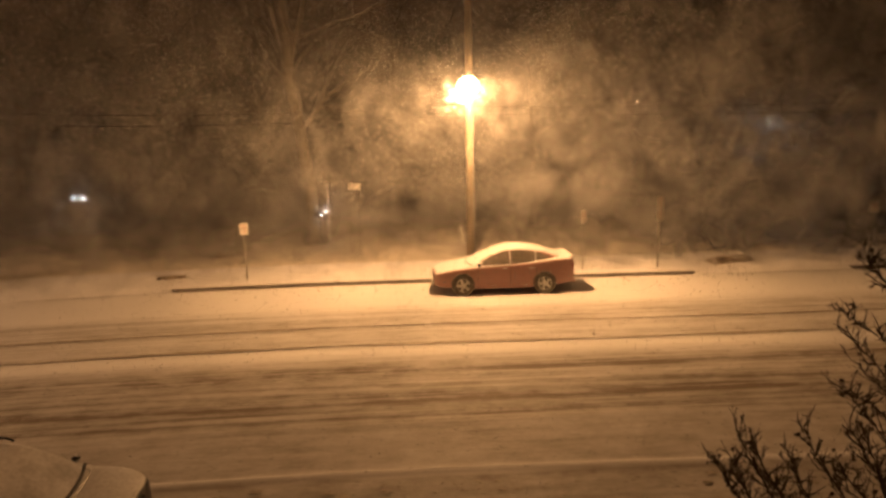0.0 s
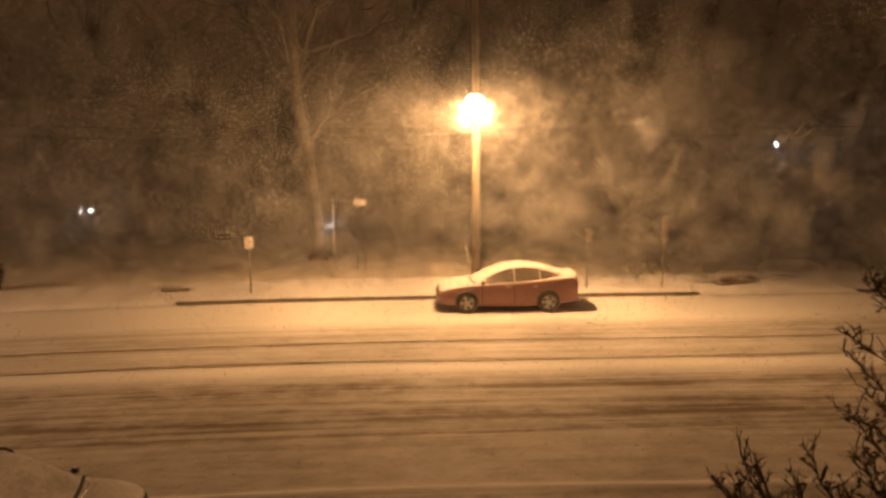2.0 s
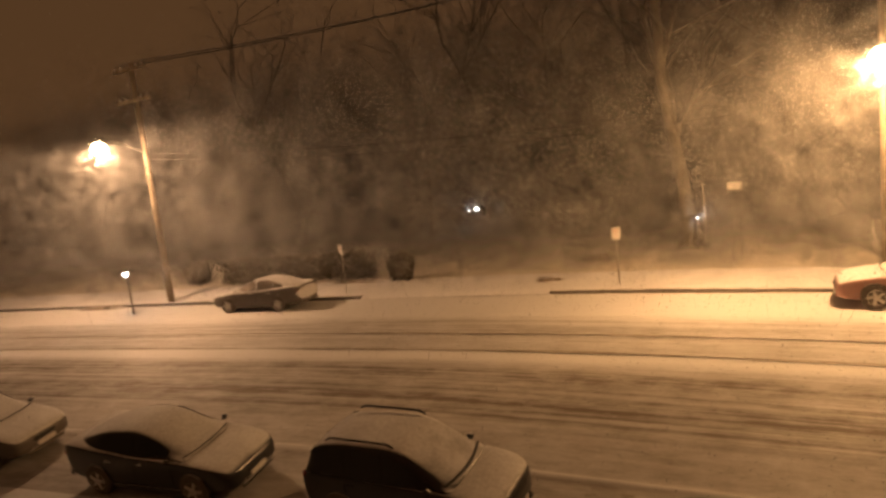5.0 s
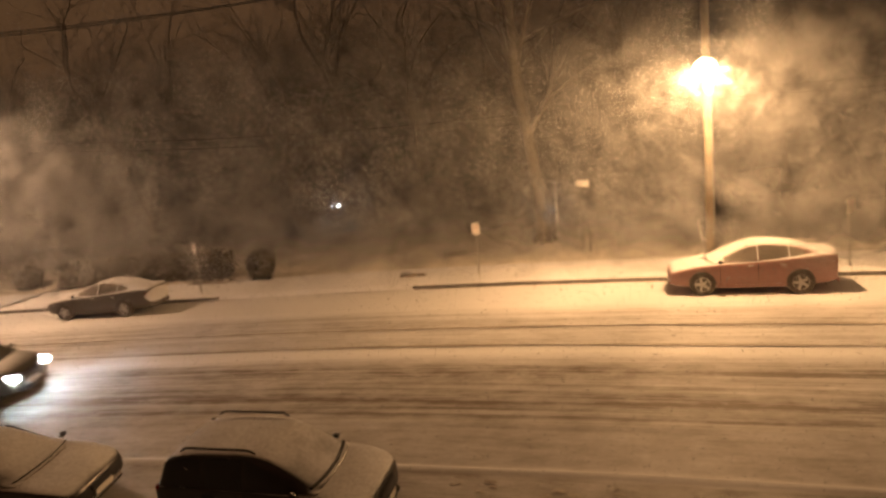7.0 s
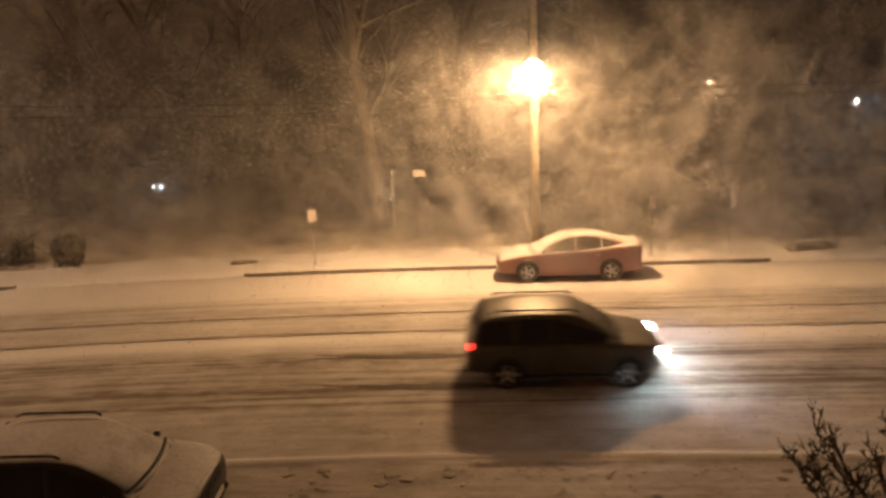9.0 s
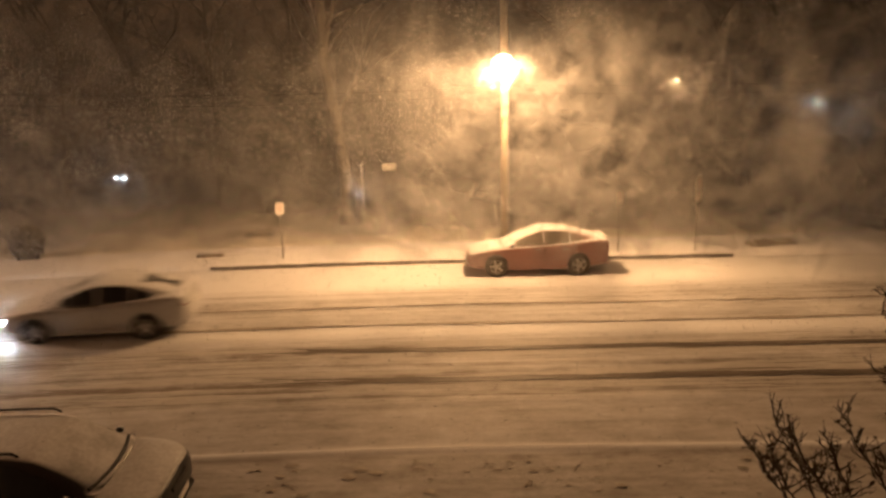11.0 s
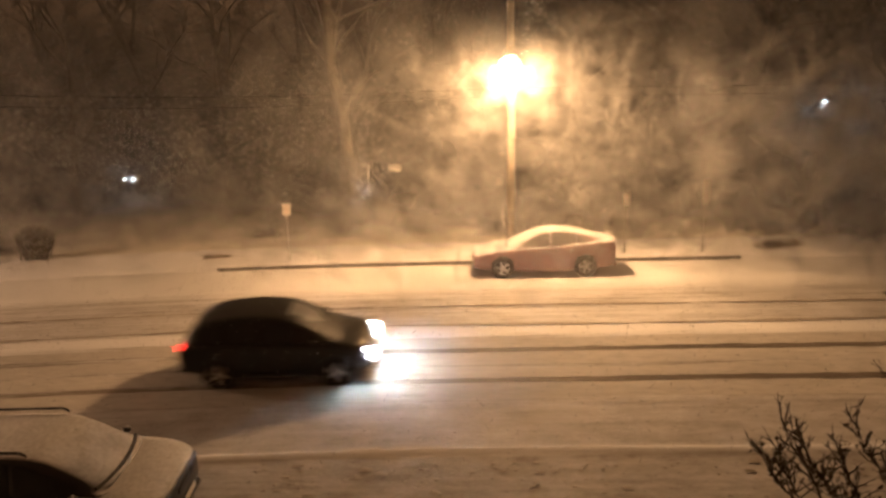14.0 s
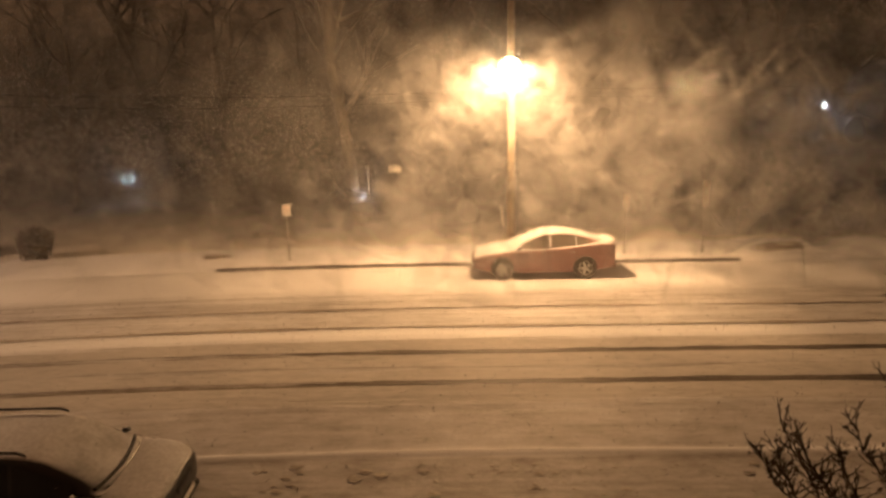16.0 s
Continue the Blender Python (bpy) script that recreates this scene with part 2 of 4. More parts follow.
def loft(rings, cap=True):
    """A skin over rings of equal count."""
    bm = bmesh.new()
    vs = [[bm.verts.new(p) for p in r] for r in rings]
    n = len(vs[0])
    for a, c in zip(vs, vs[1:]):
        for i in range(n):
            bm.faces.new((a[i], a[(i + 1) % n], c[(i + 1) % n], c[i]))
    if cap:
        bm.faces.new(vs[0][::-1]), bm.faces.new(vs[-1])
    return bm


def empty(name, m, label, category, group="", kind=""):
    ob = new(name)
    ob.matrix_basis = m
    return tagged(ob, label, category, group, kind)

# ---- ground, street, kerb ----


def sheet(name, xs, ss, lift, mat, uv=False, rough=0.0, seed=1):
    """A sheet laid along the street: columns of x, rows of s metres from the far kerb."""
    rng = np.random.default_rng(seed)
    xs, ss = np.asarray(xs, float), np.asarray(ss, float)
    ky = np.array([kerb_y(x) for x in xs])
    X = np.repeat(xs, len(ss))
    S = np.tile(ss, len(xs))
    Y = np.repeat(ky, len(ss)) - S
    Z = np.interp(S, FALL_S, FALL_Z) + lift
    if uv:                                     # ridges thrown up beside the wheel lanes
        for at, high, wide in ((10.95, .05, .07), (9.3, .02, .12), (6.1, .025, .2), (5.0, .015, .1), (3.3, .02, .2), (7.75, .015, .12)):
            Z = Z + high * np.exp(-((S - at - .05 * np.sin(X * .4 + at)) / wide) ** 2)
    if rough:
        wob = rng.normal(0, 1, (len(xs), len(ss)))
        for _ in range(6):
            wob = (wob + np.roll(wob, 1, 0) + np.roll(wob, -1, 0)) / 3
        Z = Z + (wob * rough).ravel()
    verts = np.stack([X, Y, Z], -1)
    n = len(ss)
    i, j = np.meshgrid(np.arange(len(xs) - 1), np.arange(n - 1), indexing="ij")
    a = (i * n + j).ravel()
    faces = np.stack([a, a + 1, a + n + 1, a + n], -1)[:, ::-1]
    me = bpy.data.meshes.new(name)
    me.from_pydata(verts.tolist(), [], faces.tolist())
    me.materials.append(mat)
    me.polygons.foreach_set("use_smooth", [True] * len(me.polygons))
    if uv:
        lay = me.uv_layers.new(name="street")
        idx = np.empty(len(me.loops), int)
        me.loops.foreach_get("vertex_index", idx)
        lay.data.foreach_set("uv", np.stack([X[idx], S[idx]], -1).ravel())
    me.update()
    return new(name, me)


far_x = np.concatenate([np.linspace(-700, -150, 12), np.arange(-140, 141, 2.0), np.linspace(150, 700, 12)])
tagged(sheet("ground", far_x, np.concatenate([np.linspace(-900, -70, 14), np.arange(-60, -.5, 1.5), [-.34, -.17], np.arange(.2, 18, 1.0), [25, 60]]), -.06, LAWN, rough=.05),
       "snow-covered ground rising gently behind the street", "ground", kind="structure")
tagged(sheet("road", np.arange(-110, 111, .5), np.arange(0, 13.45, .07), 0, STREET, True, .006, 2),
       "street under driven snow with slushy wheel lanes", "road", kind="structure")
tagged(sheet("pavement", np.arange(-110, 111, .5), np.arange(-2.4, -.14, .15), .012, SNOW, False, .012, 3),
       "roadside verge under fresh snow behind the kerb", "pavement", kind="structure")
tagged(sheet("forecourt", np.arange(-60, 61, .5), np.arange(13.42, 22.2, .3), .004, SNOW, False, .02, 4),
       "snowy strip between parked cars and the house", "pavement", kind="structure")


tagged(sheet("driveway_apron", np.arange(-17.3, -9.0, .3), np.linspace(-.24, .08, 8), .018, SNOW, False, .004, 15),
       "snow-filled dip in the kerb at a driveway", "driveway", kind="structure")
tagged(sheet("driveway_apron", np.arange(8.7, 14.8, .3), np.linspace(-.24, .08, 8), .018, SNOW, False, .004, 16),
       "snow-filled dip in the kerb at a driveway", "driveway", kind="structure")


def kerb():
    base = tagged(new("kerb"), "low stone kerb with a dark face and snowy top", "kerb", kind="structure")
    spans = [(-60, -17.0), (-9.3, 8.8), (14.5, 50)]
    for x0, x1 in spans:
        count = max(1, round((x1 - x0) / 1.8))
        for i in range(count):
            a, c = x0 + (x1 - x0) * i / count, x0 + (x1 - x0) * (i + 1) / count - .012
            ring = []
            for x in (a, c):
                y = kerb_y(x)
                ring.append([(x, y - .0, -.1), (x, y + .02, .125), (x, y + .04, .14), (x, y + .16, .14), (x, y + .16, -.1)])
            part("kerb_stone", loft(ring), STONE, base)


kerb()

# ---- vehicles ----


def soften(ob):
    """Rounds a lofted skin."""
    mod = ob.modifiers.new("round", "SUBSURF")
    mod.levels = mod.render_levels = 2
    return ob


def vehicle(name, spec, paint, m, label, category, lit=False, group="", side=None):
    """A car built of lofted skins: x ahead, z up, the origin on the ground amid the wheels."""
    L, W = spec["length"], spec["width"]
    car = empty(name, m, label, category, group)
    w = W / 2

    def lower_ring(x, zb, zt, k):
        a = w * k
        half = [(a * .80, zb), (a * .95, zb + .05), (a * .985, zb + (zt - zb) * .30), (a, zb + (zt - zb) * .62), (a * .985, zt - .07), (a * .93, zt - .015), (a * .6, zt + .012)]
        return [(x, y, z) for y, z in half] + [(x, 0, zt + .022)] + [(x, -y, z) for y, z in half[::-1]]

    soften(part("body", loft([lower_ring(*s) for s in spec["body"]]), paint, car, smooth=True))
    belt = spec["belt"]

    def roof_ring(x, zt, kb, kr):
        a, r = w * kb, w * kr
        zb = belt - .08
        zt = max(zt, belt - .02)
        half = [(a, zb), (a, belt), (r + (a - r) * .08, zt - .07), (r * .90, zt - .02), (r * .55, zt)]
        return [(x, y, z) for y, z in half] + [(x, 0, zt + .015)] + [(x, -y, z) for y, z in half[::-1]]

    cabin = spec["cabin"]
    soften(part("cabin", loft([roof_ring(*s) for s in cabin]), paint, car, smooth=True))

    def cabin_at(x):
        xs = [s[0] for s in cabin]
        return [float(np.interp(x, xs, [s[i] for s in cabin])) for i in (1, 2, 3)]

    def skin_y(x, z):
        zt, kb, kr = cabin_at(x)
        a, r = w * kb, w * kr
        k = min(1, max(0, (z - belt) / max(.05, zt - .07 - belt)))
        return a + (r + (a - r) * .08 - a) * k

    # side windows follow the cabin's skin, each a thin bent pane
    for shape in spec["windows"]:
        for hand in (1, -1):
            x0, x1, t0, t1 = shape
            bm = bmesh.new()
            cols = []
            for i in range(7):
                x = x0 + (x1 - x0) * i / 6
                zt = cabin_at(x)[0] - .065
                zb = belt + .035 + max(0, -x) * spec.get("wedge", 0)
                zt = max(zb + .01, min(zt, belt + .05 + (t0 + (t1 - t0) * i / 6)))
                cols.append([bm.verts.new((x, hand * (skin_y(x, z) + .007), z)) for z in (zb, (zb + zt) / 2, zt)])
            for a, c in zip(cols, cols[1:]):
                for k in range(2):
                    bm.faces.new((a[k], c[k], c[k + 1], a[k + 1]))
            bmesh.ops.solidify(bm, geom=bm.faces[:], thickness=.004)
            part("side_window", bm, side or SIDE_GLASS, car)
    if side:                                   # snow blown against the door pillars
        for (_, xa, _, _), (xb, _, _, _) in zip(spec["windows"], spec["windows"][1:]):
            for hand in (1, -1):
                xm, zt = (xa + xb) / 2, cabin_at((xa + xb) / 2)[0] - .075
                feet = [(xm + dx, hand * (skin_y(xm, z) + dy), z) for z in (belt + .03 + max(0, -xm) * spec.get("wedge", 0), zt) for dx, dy in ((-.022, 0), (.022, 0), (.022, .013), (-.022, .013))]
                part("pillar_snow", loft([feet[:4], feet[4:]]), SNOW, car, "snow caught on the door pillar")
    # windscreen and rear window
    for nm, (xa, xb) in (("windscreen", spec["screen"]), ("rear_window", spec["rear"])):
        bm = bmesh.new()
        cols = []
        for i in range(6):
            x = xa + (xb - xa) * i / 5
            zt, kb, kr = cabin_at(x)
            zt = max(zt, belt - .02)
            cols.append([bm.verts.new((x + (.006 if nm == "windscreen" else -.006), y * w * kr * .86, zt + (.012 if lit else -.03) - abs(y) ** 2 * .06)) for y in (-1, -.5, 0, .5, 1)])
        for a, c in zip(cols, cols[1:]):
            for k in range(4):
                bm.faces.new((a[k], c[k], c[k + 1], a[k + 1]))
        bmesh.ops.solidify(bm, geom=bm.faces[:], thickness=.004)
        part(nm, bm, GLASS if lit else PARKED_GLASS, car)
    # a black rod draws the dark line along the wiper groove
    xw = spec["screen"][0]
    arc = [(xw + .02 + .11 * (1 - k * k), k * w * .80, max(belt - .02, cabin_at(xw + .02 + .11 * (1 - k * k))[0]) + .012 - .035 * k * k) for k in (-1, -.75, -.5, -.25, 0, .25, .5, .75, 1)]
    part("wiper_cowl", join(*[rod(a, c, spec.get("groove", .017), sides=6) for a, c in zip(arc, arc[1:])]), TRIM, car, "dark line along the wiper groove")
    for a, c in ((-.55, -.02), (.05, .6)) if lit else ():
        part("wiper", rod((xw + .04, a * w, cabin_at(xw)[0] + .05), (xw - .22, c * w, cabin_at(xw - .22)[0] + .045), .010, sides=5), TRIM, car)
    # belt trim, sill, handles, mirrors
    for hand in (1, -1):
        part("sill", box(spec["base"] - .75, .03, .09, (spec["mid"], hand * w * .975, spec["clear"] + .07), .01), paint if spec.get("bright") else TRIM, car)
        part("belt_trim", box(spec["windows"][-1][1] - spec["windows"][0][0], .012, .022, ((spec["windows"][-1][1] + spec["windows"][0][0]) / 2, hand * (w * cabin[len(cabin) // 2][2] + .008), belt + .012), .003), SNOW if spec.get("bright") and not lit else TRIM, car)
        for hx in spec["handles"]:
            part("door_handle", box(.17, .03, .03, (hx, hand * (w * .99 + .008), belt - .10), .008), ALLOY if spec.get("bright") else TRIM, car, "chrome door handle" if spec.get("bright") else "")
        for dx in spec["doors"]:
            part("door_seam", box(.010, .008, belt - .34, (dx, hand * (w * .998), belt / 2 + .12), .001), TRIM, car)
        mx = spec["screen"][0] - .22
        mirror = part("mirror", box(.12, .13, .10, (mx, hand * (w + .03), belt + .045), .03), TRIM if side else paint, car, smooth=True)
        part("stalk", box(.05, .12, .03, (mx, hand * (w - .02), belt + .01), .008), TRIM, mirror)
    # lights
    nose, tail = spec["body"][-1][0], spec["body"][0][0]
    for hand in (1, -1):
        hz, hy = spec["head"]
        part("headlight", box(.24, .28, .12, (nose - .24, hand * hy * .94, hz - .02), .035, Matrix.Rotation(-hand * .35, 4, "Z")), LENS, car, smooth=True)
        if lit:
            part("headlamp_bulb", box(.10, .24, .065, (nose - .14, hand * (hy + .01), hz + .0), .02, Matrix.Rotation(-hand * .55, 4, "Z")), HEAD, car, "bright white headlight beam")
            part("beam_projector", box(.008, .19, .13, (nose + .01, hand * hy, hz - .07), 0, Matrix.Rotation(radians(2.5), 4, "Y")), BEAM, car, "dazzling dipped beam projector")
            if spec.get("fog"):
                part("fog_lamp", box(.02, .16, .08, (nose - .01, hand * hy * .96, hz - .26), .005), HEAD, car, "lit fog lamp")
        tz, ty = spec["tail"]
        part("tail_light", box(.12, .22, .15, (tail + .13, hand * ty, tz), .03, Matrix.Rotation(hand * .5, 4, "Z")), TAIL if lit and hand < 0 else RED_LENS, car, "glowing red tail light" if lit and hand < 0 else "", smooth=True)
    part("grille", box(.05, .62, .12, (nose - .015, 0, spec["head"][0] - .08), .02), TRIM, car)
    part("number_plate", box(.02, .5, .11, (nose + .02, 0, spec["clear"] + .22), .005), PLATE, car)
    part("rear_plate", box(.02, .5, .11, (tail - .012, 0, spec["tail"][0] - .12), .005), PLATE, car)
    part("bumper", box(.10, W * .58, .12, (nose - .03, 0, spec["clear"] + .10), .035), TRIM if spec.get("rails") else paint, car)
    part("rear_bumper", box(.10, W * .84, .14, (tail + .03, 0, spec["clear"] + .16), .035), TRIM if spec.get("rails") else paint, car)
    if spec.get("rails"):
        x0, x1 = spec["rails"]
        for hand in (1, -1):
            zt = cabin_at((x0 + x1) / 2)[0]
            y = hand * w * spec.get("rail_at", .60)
            rail = join(rod((x0 + .12, y, zt + .045), (x1 - .12, y, zt + .045), .022, sides=8), rod((x0 + .12, y, zt + .045), (x0, y, zt - .02), .022, .018, 8), rod((x1 - .12, y, zt + .045), (x1, y, zt - .02), .022, .018, 8))
            part("roof_rail", rail, TRIM, car)
        part("aerial_fin", rod((cabin[1][0] + .12, 0, cabin[1][1] - .01), (cabin[1][0] + .02, 0, cabin[1][1] + .09), .045, .012, 6), TRIM, car)
    if spec.get("lip"):
        part("spoiler", box(.16, W * .72, .025, (tail + .10, 0, spec["body"][1][2] + .012), .01), paint, car)
    # wheels, proud of discs whose dark colour stands for the arches' shaded hollows
    R = spec["wheel"]
    out = []
    for wx in (spec["mid"] + spec["base"] / 2, spec["mid"] - spec["base"] / 2):
        for hand in (1, -1):
            y = hand * (w - .075)
            part("wheel_arch", rod((wx, hand * (w - .24), R + .03), (wx, hand * (w + .004), R + .02), R + .035, sides=24), TRIM if lit else CAKED, car)
            wheel = new("wheel")
            wheel.parent = car
            wheel.matrix_basis = Matrix.Translation((wx, y, R))
            prof = [(.095, R * .62), (.105, R * .70), (.105, R * .90), (.085, R * .985), (.03, R), (-.03, R), (-.085, R * .985), (-.105, R * .9), (-.105, R * .62)]
            rings = [[(math.cos(a) * r, yy, math.sin(a) * r) for a in [2 * math.pi * k / 28 for k in range(28)]] for yy, r in prof]
            part("tyre", loft(rings), RUBBER if lit else CAKED, wheel, smooth=True)
            rim = [rod((0, hand * .075, 0), (0, hand * .104, 0), R * .16, R * .13, 12)]
            for k in range(5):
                a = 2 * math.pi * k / 5
                c, s = math.cos(a), math.sin(a)
                rim.append(rod((c * R * .1, hand * .098, s * R * .1), (c * R * .64, hand * .090, s * R * .64), .045, .034, 6))
            ring = [[(math.cos(a) * r, hand * yy, math.sin(a) * r) for a in [2 * math.pi * k / 28 for k in range(28)]] for yy, r in ((.06, R * .60), (.10, R * .60), (.108, R * .655), (.06, R * .66), (.06, R * .60))]
            rim.append(loft(ring, False))
            part("rim", join(*rim), ALLOY, wheel, "five-spoke alloy rim")
            part("brake_disc", rod((0, hand * .02, 0), (0, hand * .04, 0), R * .58, sides=20), IRON, wheel)
            out.append((wheel, wx, y, R))
    return car, out


SEDAN = dict(length=4.8, width=1.84, belt=.95, base=2.74, mid=.03, clear=.19, wheel=.335, bright=True, wedge=.062, lip=True,
             body=[(-2.40, .42, .94, .76), (-2.34, .30, 1.12, .87), (-2.10, .24, 1.15, .94), (-1.5, .20, 1.10, .99), (-.6, .19, 1.02, 1), (.3, .19, .965, 1), (.95, .19, .95, .995),
                   (1.5, .19, .90, .985), (2.0, .21, .81, .95), (2.25, .25, .73, .87), (2.38, .33, .61, .74)],
             cabin=[(-2.12, 1.12, .86, .60), (-1.85, 1.21, .89, .64), (-1.25, 1.385, .92, .67), (-.75, 1.455, .93, .68), (-.35, 1.475, .93, .68), (.0, 1.445, .93, .68), (.45, 1.29, .93, .68), (1.12, .99, .90, .74), (1.32, .945, .88, .72)],
             windows=[(-1.52, -1.08, .17, .34), (-1.03, -.24, .40, .46), (-.15, .76, .45, .12)],
             screen=(1.10, .14), rear=(-2.06, -1.2), handles=(-.90, .02), doors=(-1.07, -.19, .88), head=(.62, .66), tail=(.88, .70))

SUV = dict(length=4.35, width=1.74, belt=1.06, base=2.62, mid=.06, clear=.24, wheel=.355, rails=(-1.55, .30),
           body=[(-2.15, .46, .92, .86), (-2.10, .36, 1.06, .94), (-1.85, .30, 1.10, .98), (-1.2, .26, 1.09, 1), (-.3, .25, 1.08, 1), (.5, .25, 1.07, 1), (1.0, .25, 1.05, .995),
                 (1.5, .25, 1.01, .98), (1.88, .27, .95, .92), (2.09, .32, .87, .80), (2.19, .40, .76, .62)],
           cabin=[(-2.08, 1.06, .90, .72), (-1.98, 1.36, .92, .74), (-1.80, 1.60, .93, .76), (-1.2, 1.68, .94, .77), (-.4, 1.70, .94, .77), (.2, 1.67, .94, .77), (.48, 1.58, .94, .77), (1.18, 1.10, .92, .80), (1.36, 1.03, .90, .76)],
           windows=[(-1.86, -1.12, .42, .46), (-1.02, -.30, .48, .48), (-.22, .92, .48, .12)],
           screen=(1.15, .30), rear=(-2.07, -1.85), handles=(-.95, -.10), doors=(-1.07, -.26, .95), head=(.80, .60), tail=(.98, .70))

CROSSOVER = dict(SUV, fog=True, length=4.45, rails=None,
                 cabin=[(-2.10, 1.04, .90, .70), (-1.9, 1.30, .92, .72), (-1.6, 1.52, .93, .74), (-1.0, 1.62, .93, .75), (-.3, 1.65, .93, .75), (.3, 1.59, .93, .75), (.6, 1.48, .93, .75), (1.32, 1.06, .91, .78), (1.5, 1.02, .88, .74)])

PAINT_RED = surface("red_car_paint", (.36, .20, .18), .45, grain=3, vary=.14, bump=.06, snow=.96, snow_from=.60)
PAINT_GREY = surface("grey_car_paint", (.13, .115, .10), .4, 0.0, grain=5, vary=.12, bump=.14, snow=.96, snow_from=.42)
PAINT_DARK = surface("dark_suv_paint", (.026, .025, .025), .3, .1, grain=5, vary=.2, bump=.14, snow=.96, snow_from=.66)
PAINT_GREEN = surface("dark_green_suv_paint", (.085, .078, .055), .35, .1, grain=3, vary=.2, bump=.02, snow=.32, snow_from=.84)
PAINT_BLACK = surface("black_suv_paint", (.018, .017, .016), .35, .1, grain=3, vary=.2, bump=.02)
PAINT_SILVER = surface("silver_car_paint", (.50, .50, .50), .3, .4, grain=3, vary=.12, bump=.02, snow=.9, snow_from=.6)

def shorter(spec, k):
    """The same car, k times as long."""
    out = dict(spec, length=spec["length"] * k, base=spec["base"] * k, mid=spec["mid"] * k)
    for key in ("body", "cabin"):
        out[key] = [(s[0] * k, *s[1:]) for s in spec[key]]
    out["windows"] = [(a * k, c * k, d, e) for a, c, d, e in spec["windows"]]
    for key in ("screen", "rear", "handles", "doors"):
        out[key] = tuple(v * k for v in spec[key])
    return out


vehicle("parked_sedan", shorter(SEDAN, .955), PAINT_RED, on_road(1.83, 1.06, back=True), "red four-door sedan dusted with snow, parked at the kerb", "car", group="parked cars", side=FROSTED)
grey_car, _ = vehicle("parked_sedan", dict(SEDAN, lip=False), PAINT_GREY, on_road(-20.7, .92, back=True) @ Matrix.Scale(.89, 4), "grey sedan with snowy boot and roof, parked at the kerb", "car", group="parked cars", side=FROSTED)
cake = []
for x, zb, zt, k in ((-2.47, .50, .80, .70), (-2.44, .42, .98, .84), (-2.30, .46, 1.08, .93), (-2.0, .60, 1.10, .90), (-1.7, .85, 1.16, .72)):
    cake.append([(x, s * .92 * k * a, zb + (zt - zb) * c) for s, a, c in ((1, .8, 0), (1, 1, .4), (1, .95, .85), (1, .5, 1), (-1, .5, 1), (-1, .95, .85), (-1, 1, .4), (-1, .8, 0))])
soften(part("snow_coat", loft(cake), SNOW, grey_car, "wind-packed snow over the boot", smooth=True))
near_suv = dict(SUV, screen=(.93, .12), groove=.03, rails=(-1.5, -.02), rail_at=.70, windows=[(-1.86, -1.12, .42, .46), (-1.02, -.30, .48, .48), (-.22, .68, .48, .12)],
                body=SUV["body"][:7] + [(1.44, .25, 1.01, .98), (1.74, .27, .95, .92), (1.92, .32, .87, .82), (2.0, .40, .76, .66)],
                cabin=SUV["cabin"][:5] + [(.05, 1.66, .94, .77), (.32, 1.56, .94, .77), (.97, 1.13, .92, .80), (1.15, 1.06, .90, .76)])
vehicle("parked_suv", near_suv, PAINT_DARK, on_road(-6.92, 12.46, turn=-1.5), "dark compact sport utility under a sheet of snow", "car", group="parked cars")
vehicle("parked_sedan", dict(SEDAN, lip=False), PAINT_DARK, on_road(-13.3, 12.35), "dark sedan with snow on bonnet and windscreen", "car", group="parked cars")
vehicle("parked_sedan", dict(SEDAN, lip=False), PAINT_GREY, on_road(-20.3, 11.9), "grey sedan half buried in fresh snow", "car", group="parked cars")

suv_first = vehicle("moving_suv", SUV, PAINT_GREEN, on_road(-60, 7.7), "dark green sport utility driving with headlights on", "car", True)
suv_second = vehicle("moving_suv", CROSSOVER, PAINT_BLACK, on_road(-80, 7.7), "black crossover driving with headlights and fog lamps lit", "car", True)
car_third = vehicle("moving_sedan", dict(SEDAN, lip=False), PAINT_SILVER, on_road(80, 4.95, back=True), "snow-dusted silver sedan driving with headlights on", "car", True)


def trail(name, s0, s1, label, back=False):
    """Two wheel tracks pressed into the snow, drawn out behind a car."""
    rng = np.random.default_rng(5)
    base = empty(name, Matrix(), label, "tyre tracks", kind="stuff")
    sign = 1 if back else -1
    for s in (s0, s1):
        verts, faces = [], []
        n = 240
        for i in range(n + 1):
            x = sign * i * .5
            wob = .02 * math.sin(i * .31) + rng.normal(0, .008)
            wid = .105 + rng.normal(0, .016)
            z = float(np.interp(s, FALL_S, FALL_Z))
            zs = [float(np.interp(s + k, FALL_S, FALL_Z)) for k in (wid, -wid)]
            y = .04 * x
            verts += [(x, y - s - wob - wid, zs[0] + .016), (x, y - s - wob, z + .011), (x, y - s - wob + wid, zs[1] + .016)]
            if i:
                a = 3 * i
                for k in (0, 1):
                    q = (a - 3 + k, a + k, a + k + 1, a - 2 + k)
                    faces.append(q if sign > 0 else q[::-1])
        part("wheel_track", mesh_of("wheel_track", verts, faces, SLUSH, True), SLUSH, base)
    return base


trail_first = trail("tyre_tracks", 6.99, 8.42, "two dark slushy wheel tracks pressed into the snow")


